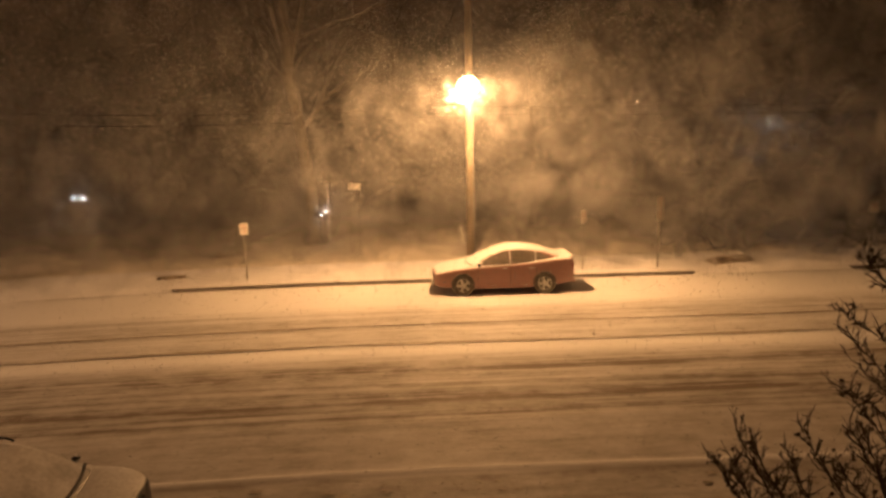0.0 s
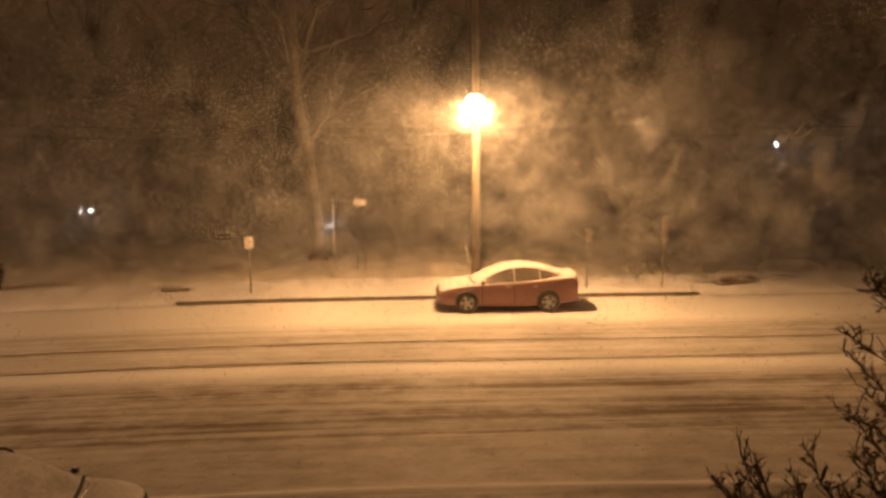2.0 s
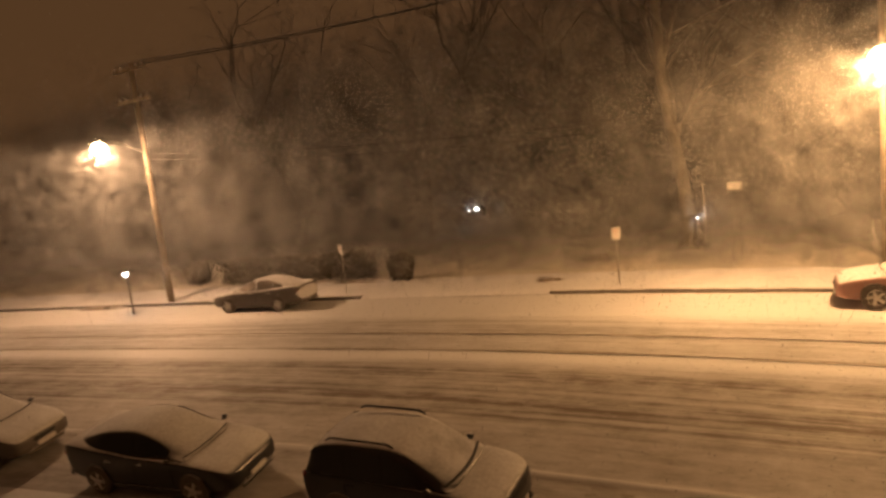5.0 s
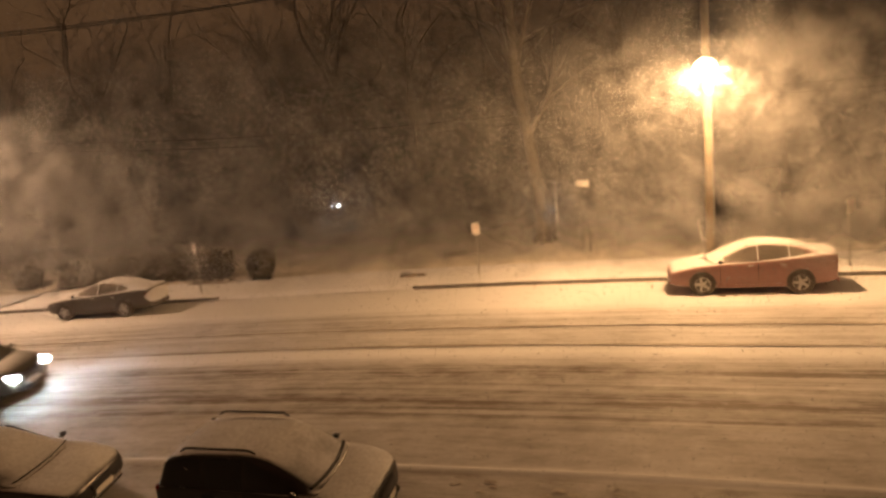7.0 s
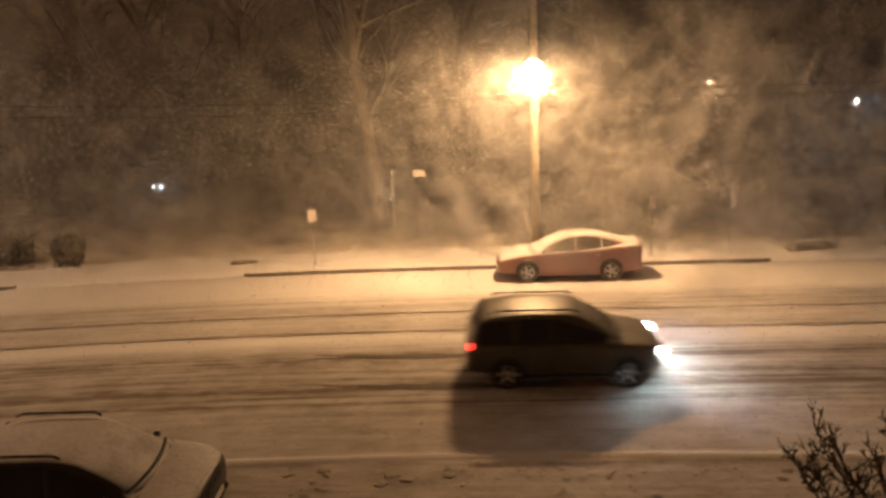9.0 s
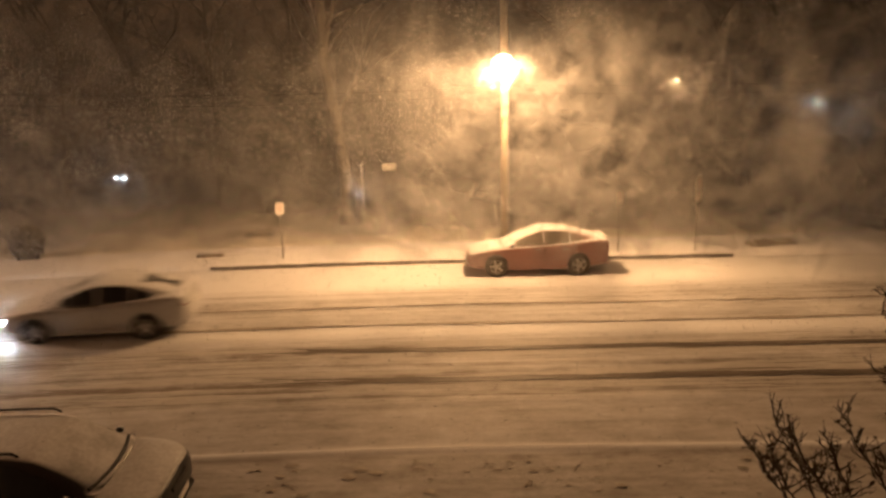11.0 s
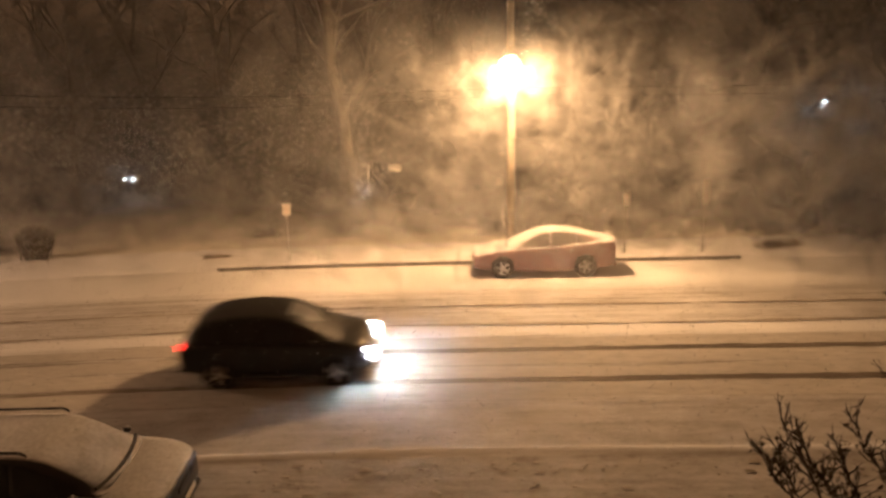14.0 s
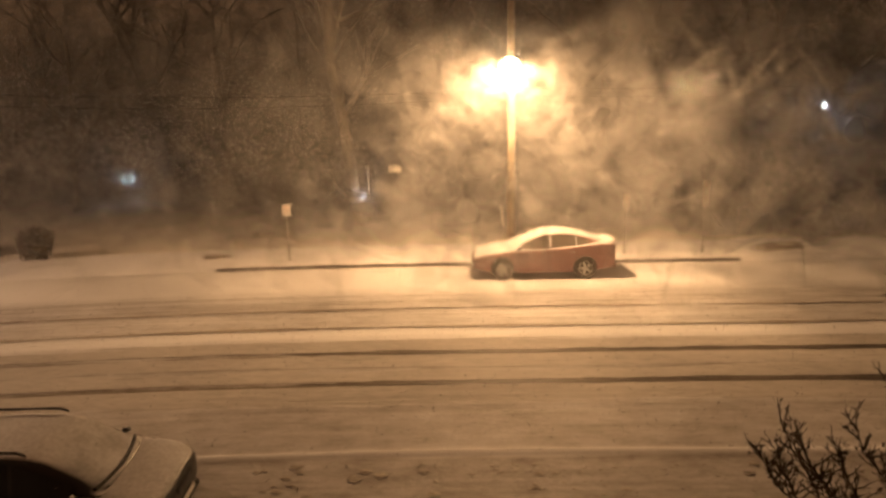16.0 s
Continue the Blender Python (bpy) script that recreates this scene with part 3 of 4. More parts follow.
def lying_tracks():
    """Older tracks that follow the street's bend in the far lane."""
    rng = np.random.default_rng(6)
    base = empty("tyre_tracks", Matrix(), "two thin older wheel tracks in lying snow", "tyre tracks", kind="stuff")
    for s in (4.34, 5.56):
        verts, faces = [], []
        for i in range(301):
            x = -75 + i * .5
            wob, wid = .03 * math.sin(i * .17 + s) + rng.normal(0, .006), .05 + .016 * math.sin(i * .43 + s) + rng.normal(0, .014)
            for k in (wid, 0, -wid):
                y = kerb_y(x) - s - wob - k
                verts.append((x, y, ground_z(x, y) + (.020 if k else .014)))
            if i:
                a = 3 * i
                faces += [(a - 3 + k, a + k, a + k + 1, a - 2 + k) for k in (0, 1)]
        part("wheel_track", mesh_of("wheel_track", verts, faces, OLD_SLUSH, True), OLD_SLUSH, base)


lying_tracks()

# ---- poles, signs, wires ----


def street_pole(x, y, top, lamp_at, arms, label):
    z = ground_z(x, y) - .1
    pole = empty("utility_pole", Matrix.Translation((x, y, z)), label, "utility pole", "utility poles")
    part("post", rod((0, 0, 0), (0, 0, top - z), .155, .105, 14), POLE_WOOD, pole, smooth=True)
    for az in arms:
        arm = part("crossarm", box(2.3, .10, .12, (0, -.14, az - z), .012), POLE_WOOD, pole)
        for k in (-1.0, -.55, .55, 1.0):
            part("insulator", rod((k, -.14, az - z + .06), (k, -.14, az - z + .20), .045, .03, 8), PLATE, arm)
    h = Vector(lamp_at) - Vector((x, y, z))
    a, c, d = Vector((0, 0, h.z - .35)), Vector((h.x * .5, h.y * .5, h.z + .18)), Vector((h.x * .86, h.y * .86, h.z + .2))
    part("lamp_arm", join(rod(a, c, .035, sides=8), rod(c, d, .035, sides=8)), STEEL, pole)
    along = Matrix.Translation((h.x, h.y, h.z)) @ Vector((h.x, h.y, 0)).to_track_quat("X", "Z").to_matrix().to_4x4()
    # the reflector hangs unseen inside a round drop lens and cuts off upward light
    rings = []
    for zz, ax, ay in ((-.044, .24, .21), (.06, .23, .20), (.16, .17, .13), (.20, .06, .05)):
        rings.append([along @ Vector((math.cos(t) * ax, math.sin(t) * ay, zz)) for t in [2 * math.pi * k / 20 for k in range(20)]])
    part("reflector", loft(rings, False), STEEL, pole, "cobra-head street lamp reflector", smooth=True)
    part("lamp_neck", rod(d, along @ Vector((0, 0, .26)), .05, .10, 10), STEEL, pole)
    # lens globe swollen to the size of the lamp's glare
    bm = bmesh.new()
    bmesh.ops.create_uvsphere(bm, u_segments=24, v_segments=14, radius=1)
    bmesh.ops.transform(bm, matrix=along @ Matrix.Translation((0, 0, -.02)) @ Matrix.Diagonal((.34, .34, .31, 1)), verts=bm.verts)
    lens = part("lamp_lens", bm, BULB, pole, "glowing sodium drop lens enlarged to the lamp's glare", smooth=True)
    lens.visible_shadow = False
    return pole


pole_a = street_pole(.93, 23.35, 12.2, LAMP_A, (11.2,), "wooden utility pole with a lit sodium street lamp")
part("conduit_guard", join(rod((-.12, -.06, 1.02), (-.27, -.15, 1.10), .014, .014, 6), rod((-.27, -.15, 1.08), (-.33, -.16, 1.45), .022, .022, 8), rod((-.33, -.16, 1.44), (-.38, -.16, 1.85), .026, .016, 8)), PLATE, pole_a, "pale bent cable guard")
part("conduit", rod((.12, -.12, .1), (.11, -.12, 6.0), .03, sides=8), STEEL, pole_a)
pole_b = street_pole(-26.9, 18.55, 11.0, LAMP_B, (10.7, 9.35), "wooden utility pole with two crossarms and a lit street lamp")
pole_c = street_pole(33.0, 24.6, 11.5, (32.6, 23.4, 7.0), (10.8,), "wooden utility pole standing in blowing snow")


def sign(x, y, top, w, h, label, plates=1, turn=0.0):
    z = ground_z(x, y) - .15
    ob = empty("street_sign", Matrix.Translation((x, y, z)) @ Matrix.Rotation(radians(turn), 4, "Z"), label, "street sign", "street signs")
    part("post", box(.055, .04, top - z, (0, 0, (top - z) / 2), .006), STEEL, ob)
    for k in range(plates):
        zz = top - z - h / 2 - k * (h + .03)
        plate = part("plate", box(w, .012, h, (0, -.03, zz), .004), PLATE, ob, "white parking plate")
        for dz, bw, bh in ((.30, .70, .10), (.08, .55, .14), (-.16, .62, .06), (-.32, .5, .05)):
            part("lettering_bar", box(w * bw, .004, h * bh, (0, -.039, zz + h * dz), 0), INK, plate)
    return ob


sign(-7.03, 22.56, 2.2, .30, .42, "white parking sign on a thin steel post in snow", turn=28)
sign(-18.1, 20.7, 2.22, .30, .42, "white parking sign on a thin post by the hedge", turn=-22)
sign(4.92, 23.12, 2.3, .30, .45, "parking sign turned edgeways on a thin post", turn=40)
sign(7.66, 23.22, 2.72, .28, .42, "double parking sign turned edgeways on a post", 2, turn=30)
sign(16.6, 25.2, 2.12, .42, .42, "square sign on a post in blowing snow", turn=8)


def wire(a, c, sag, r=.012):
    a, c = Vector(a), Vector(c)
    cu = bpy.data.curves.new("wire", "CURVE")
    cu.dimensions, cu.bevel_depth, cu.bevel_resolution = "3D", r, 1
    sp = cu.splines.new("POLY")
    sp.points.add(24)
    for i, p in enumerate(sp.points):
        k = i / 24
        v = a.lerp(c, k) - Vector((0, 0, sag * 4 * k * (1 - k)))
        p.co = (*v, 1)
    cu.materials.append(IRON)
    ob = new("overhead_wire", cu)
    return tagged(ob, "dark overhead wire sagging between utility poles", "wire", "overhead wires")


for zz, sag, dy in ((6.0, .5, -.1), (5.75, .6, .0)):
    wire((-26.9, 18.5 + dy, zz + 1.0), (.93, 23.3 + dy, zz), sag, .016)
    wire((.93, 23.3 + dy, zz), (33.0, 24.6 + dy, zz + .2), sag * .5, .016)
for k in (-1.0, -.55, .55, 1.0):
    wire((-26.9 + k, 18.4, 10.95), (.93 + k, 23.2, 11.45), .5)
    wire((.93 + k, 23.2, 11.45), (33 + k, 24.5, 11.05), .5)

# ---- trees and hedges ----


def grow(rng, segs, p, d, length, r, level, top, spread, droop):
    """Limbs split off a bending stem; each piece is (from, to, radius, radius, level)."""
    steps = max(3, int(6 - level)) if level < top else 2
    seg = length / steps
    for i in range(steps):
        d = (d + Vector(rng.normal(0, .11 + .03 * level, 3)) + Vector((0, 0, .05 - droop * level * .05))).normalized()
        q = p + d * seg
        r1 = r * (1 - .62 / steps)
        segs.append((p.copy(), q.copy(), r, r1, level))
        p, r = q, r1
        if level < top and (i > 0 or level > 0):
            for _ in range(2 if level == 0 else (2 if rng.random() < (.75 if level == 1 else .25) else 1)):
                side = d.orthogonal().normalized()
                side = Matrix.Rotation(rng.uniform(0, 2 * math.pi), 3, d) @ side
                nd = (d * rng.uniform(.5, 1.0) + side * spread * rng.uniform(.7, 1.2)).normalized()
                grow(rng, segs, p.copy(), nd, length * rng.uniform(.42, .62), max(.004, r * .58), level + 1, top, spread, droop)


def tubes(name, segs, mat, sides):
    verts, faces = [], []
    for p, q, r0, r1, _ in segs:
        d = (q - p).normalized()
        u = d.orthogonal().normalized()
        v = d.cross(u)
        b = len(verts)
        for c, r in ((p, r0), (q, r1)):
            for k in range(sides):
                a = 2 * math.pi * k / sides
                verts.append(c + u * (math.cos(a) * r) + v * (math.sin(a) * r))
        for k in range(sides):
            faces.append((b + k, b + (k + 1) % sides, b + sides + (k + 1) % sides, b + sides + k))
    return mesh_of(name, verts, faces, mat, True)


def bare_tree(seed, height, r, m, label, lean=(0, 0), top=4, spread=.75, group="bare trees", bark=None):
    bark = bark or BARK
    rng = np.random.default_rng(seed)
    segs = []
    grow(rng, segs, Vector((0, 0, -.2)), Vector((lean[0], lean[1], 1)).normalized(), height, r, 0, top, spread, .4)
    ob = empty("bare_tree", m, label, "tree", group)
    part("trunk", tubes("trunk", [s for s in segs if s[4] == 0], bark, 9), bark, ob)
    for k in range(5):
        a = k * 1.26 + rng.uniform(0, .5)
        part("root", rod((math.cos(a) * r * .6, math.sin(a) * r * .6, .35), (math.cos(a) * r * 2.1, math.sin(a) * r * 2.1, -.12), r * .42, r * .12, 6), BARK, ob)
    part("limb_work", tubes("limbs", [s for s in segs if s[4] in (1, 2)], bark, 5), bark, ob)["kind"] = "stuff"
    part("crown", tubes("crown", [s for s in segs if s[4] > 2], TWIG, 3), TWIG, ob, "fine snowy twigs")["kind"] = "stuff"
    return ob


def stand(x, y, dz=0.0, turn=0.0, size=1.0):
    return Matrix.Translation((x, y, ground_z(x, y) + dz)) @ Matrix.Rotation(turn, 4, "Z") @ Matrix.Scale(size, 4)


bare_tree(11, 14.5, .29, stand(-5.66, 28.3), "tall bare tree with a forking trunk on the snowy lawn", (-.10, 0), 3, .5, bark=LIT_BARK)
kinds = [bare_tree(20, 9.5, .20, stand(-2.2, 32.5), "bare young tree with snow on its twigs", (.05, 0), 4, .8),
         bare_tree(23, 8.0, .16, stand(4.2, 31.2), "low bare tree thick with snowy twigs", (.1, 0), 4, .95),
         bare_tree(27, 11.0, .24, stand(9.4, 32.5), "bare broad tree with snow on its twigs", (-.05, 0), 4, .85)]
rng = np.random.default_rng(3)
spots = [(-.2, 34), (6.6, 33), (13.5, 32.5), (18.5, 33.5), (24, 34), (30, 33), (-9.5, 35.5), (-13.2, 33), (-17, 35.2), (-20.5, 31.5), (-25.5, 38), (-29, 30), (-33, 37), (-44, 33), (21, 40), (36, 38)]
for i, (x, y) in enumerate(spots):
    copy_thing(kinds[i % 3], stand(x, y, 0, rng.uniform(0, 6.28), rng.uniform(.75, 1.2)))


def far_wood():
    """The wood at the back, one mass of thin stems and twigs."""
    rng = np.random.default_rng(8)
    segs = []
    for _ in range(200):
        x, y = rng.uniform(-95, 85), rng.uniform(42, 70)
        p = Vector((x, y, ground_z(x, y) - .2))
        top = rng.uniform(7, 15)
        q = p + Vector((rng.normal(0, .6), rng.normal(0, .6), top))
        segs.append((p, q, rng.uniform(.10, .22), .03, 0))
        for _ in range(34):
            k = rng.uniform(.2, .98)
            a = p.lerp(q, k)
            d = Vector((rng.normal(0, 1), rng.normal(0, 1), rng.uniform(.1, 1.1))).normalized() * (rng.uniform(.8, 3.2) * (1.15 - k))
            segs.append((a, a + d, .035, .012, 1))
            for _ in range(3):
                e = a + d * rng.uniform(.3, 1)
                segs.append((e, e + Vector(rng.normal(0, .45, 3)) + d * .2, .016, .007, 2))
    tagged(new("far_wood", tubes("far_wood", segs, TWIG, 3)), "distant bare wood behind the houses in snowfall", "wood", kind="stuff")


far_wood()


def leafy(name, m, size, count, leaf, mat, label, category, seed, wavy=.12, domed=False):
    """A clipped bush: twigs inside, a rough coat of small leaves outside."""
    rng = np.random.default_rng(seed)
    sx, sy, sz = size
    ob = empty(name, m, label, category, "hedges")
    verts, faces = [], []
    for _ in range(count):
        p = rng.uniform(-1, 1, 3)
        k = rng.integers(0, 3)
        if rng.random() < .75:
            p[k] = math.copysign(rng.uniform(.86, 1.0 + wavy), p[k])
        if domed:
            p = p / max(1e-6, float(np.linalg.norm(p))) * rng.uniform(.55, 1.12) ** .5
        c = Vector((p[0] * sx / 2, p[1] * sy / 2, (p[2] + 1) * sz / 2 + .04))
        c += Vector(rng.normal(0, .04, 3))
        u = Vector(rng.normal(0, 1, 3)).normalized() * leaf
        v = u.orthogonal().normalized() * leaf * .6
        b = len(verts)
        verts += [c - u, c + v, c + u, c - v]
        faces.append((b, b + 1, b + 2, b + 3))
    part("leaves", mesh_of("leaves", verts, faces, mat), mat, ob)
    segs = []
    for _ in range(60):
        a = Vector((rng.uniform(-.4, .4) * sx, rng.uniform(-.3, .3) * sy, -.05))
        segs.append((a, a + Vector((rng.normal(0, .2), rng.normal(0, .2), sz * rng.uniform(.6, 1.0))), .02, .006, 0))
    part("stems", tubes("stems", segs, DARK_TWIG, 4), DARK_TWIG, ob)
    return ob


def along(x, s, turn=0.0):
    y = kerb_y(x) - s
    return Matrix.Translation((x, y, ground_z(x, y))) @ Matrix.Rotation(road_turn(x) + turn, 4, "Z")


leafy("hedge", along(-22.6, -3.4), (7.4, .9, 1.0), 5200, .085, HEDGE, "low clipped hedge with snow caught in its top", "hedge", 41)
leafy("bush", along(-16.6, -2.4), (1.15, 1.0, 1.15), 1700, .075, HEDGE, "round evergreen bush at the end of the hedge", "bush", 42, domed=True)
leafy("bush", along(-28.6, -3.6), (1.3, 1.1, 1.0), 1500, .075, HEDGE, "round evergreen bush beside the utility pole", "bush", 43, domed=True)


SHOOTS_A = [((2.73, 2.07), (2.31, 2.97)), ((2.52, 2.05), (2.21, 2.62)), ((2.85, 2.07), (2.50, 2.74)), ((3.04, 2.05), (2.79, 2.53)), ((2.62, 2.0), (2.40, 2.45)), ((2.95, 2.0), (2.62, 2.42))]
SHOOTS_B = [((3.37, 2.06), (2.98, 2.84)), ((3.60, 2.13), (3.29, 2.89)), ((3.92, 2.63), (3.05, 3.21)), ((3.89, 2.88), (3.19, 3.57)), ((3.85, 3.27), (3.25, 3.76)), ((3.80, 3.70), (3.31, 4.11)),
            ((3.87, 3.88), (3.40, 4.20)), ((3.75, 2.5), (3.30, 3.05)), ((3.9, 2.75), (3.35, 3.30)), ((3.55, 2.0), (3.12, 2.55)), ((3.75, 2.1), (3.42, 2.7))]


def front_shrub(name, x, y, shoots, seed, label):
    """A leafless shrub under the window: a few stems, each carrying shoots with short forked twigs and withered leaves."""
    rng = np.random.default_rng(seed)
    z = ground_z(x, y)
    ob = empty(name, Matrix.Translation((x, y, z)), label, "shrub", "shrubs under the window")
    root = Vector((0, 0, -.1))
    twigs, verts, faces = [], [], []

    def leaf(c):
        u = Vector(rng.normal(0, 1, 3)).normalized() * rng.uniform(.015, .032)
        v = u.orthogonal().normalized() * u.length * .6
        b = len(verts)
        verts.extend([c - u, c + v, c + u, c - v])
        faces.append((b, b + 1, b + 2, b + 3))

    for (bx, bz), (tx, tz) in shoots:
        dy = rng.uniform(-.22, .22)
        base, tip = Vector((bx - x, dy * .5, bz - z)), Vector((tx - x, dy, tz - z))
        fork = root.lerp(base, .55) + Vector((0, 0, .25))
        stem = join(rod(root, fork, .030, .024, 7), rod(fork, base, .024, .015, 7))
        part("stem", stem, DARK_TWIG, ob)
        p, r, n = base.copy(), .013, 9
        way = (tip - base) / n
        for i in range(n):
            q = p + way + Vector(rng.normal(0, .012, 3))
            twigs.append((p.copy(), q.copy(), r, r * .86, 0))
            p, r = q, r * .86
            for _ in range(3 if i < n - 1 else 1):
                d = (way.normalized() * rng.uniform(.4, 1.1) + Vector((rng.normal(0, .75), rng.normal(0, .6), rng.uniform(-.1, .55)))).normalized()
                ln = rng.uniform(.10, .28) * (1 - .055 * i)
                mid = p + d * ln * .5 + Vector(rng.normal(0, .01, 3))
                end = mid + (d + Vector((0, 0, .25))).normalized() * ln * .5
                twigs.append((p.copy(), mid, .0065, .005, 1))
                twigs.append((mid, end, .005, .0028, 1))
                for k in range(3):
                    a = mid.lerp(end, rng.random())
                    e = (d + Vector(rng.normal(0, .7, 3)) + Vector((0, 0, .3))).normalized() * rng.uniform(.04, .10)
                    twigs.append((a, a + e, .0038, .002, 2))
                    if rng.random() < .42 - .035 * i:
                        leaf(a + e)
    part("twig_work", tubes("twig_work", twigs, DARK_TWIG, 4), DARK_TWIG, ob)["kind"] = "stuff"
    part("leaf_work", mesh_of("leaf_work", verts, faces, DEAD_LEAF), DEAD_LEAF, ob, "withered leaves")["kind"] = "stuff"


front_shrub("ornamental_shrub", 2.95, 5.0, SHOOTS_A, 61, "dark leafless shrub with a few withered leaves")
front_shrub("ornamental_shrub", 4.05, 5.0, SHOOTS_B, 62, "tall dark leafless shrub beside the house")

# ---- houses ----


def house(name, x, y, turn, w, d, eave, ridge, wall, label, windows, door=None, chimney=False, along_x=False):
    """A house with its gable to the street (or its eave, along_x)."""
    ob = empty(name, stand(x, y, -.15, radians(turn)), label, "house", "houses")
    if along_x:
        prof = [(-d / 2, 0), (d / 2, 0), (d / 2, eave), (0, ridge), (-d / 2, eave)]
        rings = [[(sx * w / 2, b, c) for b, c in prof] for sx in (-1, 1)]
    else:
        prof = [(-w / 2, 0), (w / 2, 0), (w / 2, eave), (0, ridge), (-w / 2, eave)]
        rings = [[(a, sy * d / 2, c) for a, c in prof] for sy in (-1, 1)]
    part("wall", loft(rings), wall, ob)
    half = (d if along_x else w) / 2
    slope = math.atan2(ridge - eave, half)
    run = half / math.cos(slope) + .35
    for hand in (1, -1):
        mid = (half / 2 + .12) * hand
        zc = eave + (ridge - eave) / 2 - .05 + .13
        if along_x:
            t = Matrix.Rotation(-hand * slope, 4, "X")
            part("roof", box(w + .7, run, .16, (0, mid, zc), .02, t), ROOF, ob, "roof pitch under snow")
        else:
            t = Matrix.Rotation(hand * slope, 4, "Y")
            part("roof", box(run, d + .7, .16, (mid, 0, zc), .02, t), ROOF, ob, "roof pitch under snow")
    front = -d / 2
    for wx, wz, ww, wh in windows:
        win = part("window", join(box(ww + .16, .08, .08, (wx, front - .03, wz + wh / 2 + .04)), box(ww + .24, .12, .07, (wx, front - .05, wz - wh / 2 - .035)), box(.08, .08, wh, (wx - ww / 2 - .04, front - .03, wz)), box(.08, .08, wh, (wx + ww / 2 + .04, front - .03, wz)), box(.04, .06, wh, (wx, front - .03, wz))), FRAME, ob)
        part("pane", box(ww, .03, wh, (wx, front - .012, wz)), PANE, win)
    if door:
        dr = part("door", box(.95, .06, 2.05, (door, front - .02, 1.05), .01), WALL_DARK, ob)
        part("door_frame", join(box(.1, .1, 2.15, (door - .53, front - .03, 1.08)), box(.1, .1, 2.15, (door + .53, front - .03, 1.08)), box(1.16, .1, .1, (door, front - .03, 2.16))), PLATE, dr)
    if chimney:
        part("chimney", box(.6, .6, 1.5, (w * .12, d * .1, ridge + .15), .02), BRICK, ob)
    return ob


house("house", -38.2, 33.6, 42, 6.6, 8.0, 4.0, 6.3, WALL_PALE, "pale gabled house behind the hedge", [(-1.6, 3.1, .9, 1.2), (1.4, 3.1, .9, 1.2), (-1.7, 1.3, 1.1, 1.2)], 1.2, True)
house("house", -22.0, 40.0, 25, 7.5, 8.0, 3.6, 6.4, WALL_DARK, "dark gabled house among bare trees", [(-2.3, 1.6, 1.0, 1.2), (0, 3.4, .8, 1.0), (2.4, 1.6, 1.0, 1.2)], .6, True)
house("garage", -17.9, 37.2, 25, 3.0, 4.0, 2.3, 3.6, WALL_PALE, "small pale gabled outbuilding beside a house", [(0, 1.5, .8, .8)])
house("house", 12.6, 39.0, 3, 12.5, 8.0, 2.9, 5.0, WALL_DARK, "long low house with a snowy roof", [(-4.5, 1.5, 1.2, 1.2), (-1.8, 1.5, 1.2, 1.2), (2.2, 1.5, 1.2, 1.2), (4.7, 1.5, 1.2, 1.2)], .3, True, True)
house("house", -3.2, 43.5, -4, 9.0, 8.0, 3.0, 5.6, WALL_DARK, "dark house at the back of the lawn", [(-2.8, 1.6, 1.1, 1.2), (2.6, 1.6, 1.1, 1.2)], 0, False, True)


def near_house():
    """The house from whose upper window the street is seen."""
    ob = empty("near_house", Matrix.Translation((0, -.6, -1.6)), "plain brick house with an upper window over the street", "house")
    t = .3
    part("wall", join(box(9, t, 5.9, (-6.0, -t / 2, 2.95)), box(9, t, 5.9, (6.0, -t / 2, 2.95)), box(3.0, t, 5.9, (0, -t / 2, 2.95)), box(21, t, 2.2, (0, -t / 2, 9.2)), box(9, t, 2.2, (-6, -t / 2, 7.0)), box(9, t, 2.2, (6, -t / 2, 7.0))), BRICK, ob)
    part("roof", box(22, 9, .25, (0, -4.2, 10.4), .03), ROOF, ob)
    win = part("window", join(box(.08, .12, 2.2, (-1.46, .0, 7.0)), box(.08, .12, 2.2, (1.46, .0, 7.0)), box(3.0, .12, .08, (0, .0, 8.06)), box(3.1, .26, .07, (0, .05, 5.93))), PLATE, ob)
    part("back_wall", box(21, .3, 10.3, (0, -8.2, 5.15)), BRICK, ob)


near_house()

# ---- far lamps and small things ----


def post_lamp(x, y, z, glow, size, label, arm=None):
    g = ground_z(x, y)
    ob = empty("yard_lamp", Matrix.Translation((x, y, g - .1)), label, "lamp", "far lamps")
    part("post", rod((0, 0, 0), (0, 0, z - g), .05, .035, 8), STEEL, ob)
    part("lamp_cap", rod((0, -.05, z - g + .09 + size), (0, -.05, z - g + .20 + size), .42, .10, 16), IRON, ob)
    bm = bmesh.new()
    bmesh.ops.create_uvsphere(bm, u_segments=12, v_segments=8, radius=size)
    bmesh.ops.translate(bm, verts=bm.verts, vec=(0, -.05, z - g + .1))
    part("bulb", bm, glow, ob, "glowing lamp bulb", smooth=True)
    return ob


def far_place(az, el, dist):
    """A point by compass bearing and height over the window's level."""
    a, e = radians(az), radians(el)
    return (math.sin(a) * dist, math.cos(a) * dist, EYE + math.tan(e) * dist)


x, y, z = far_place(16.15, 1.76, 34)
post_lamp(x, y, z, WARM, .06, "far warm street lamp on a post in snowfall")
x, y, z = far_place(26.1, -.11, 33)
post_lamp(x, y, z, COOL, .07, "far cool white yard lamp on a post")
x, y, z = far_place(-58.3, -6.2, 32)
post_lamp(x, y, z, COOL, .10, "cool white yard lamp beyond the utility pole")
x, y, z = far_place(-10.71, -7.12, 28.7)
post_lamp(x, y, z, COOL, .045, "low cool white garden lamp behind a tree")


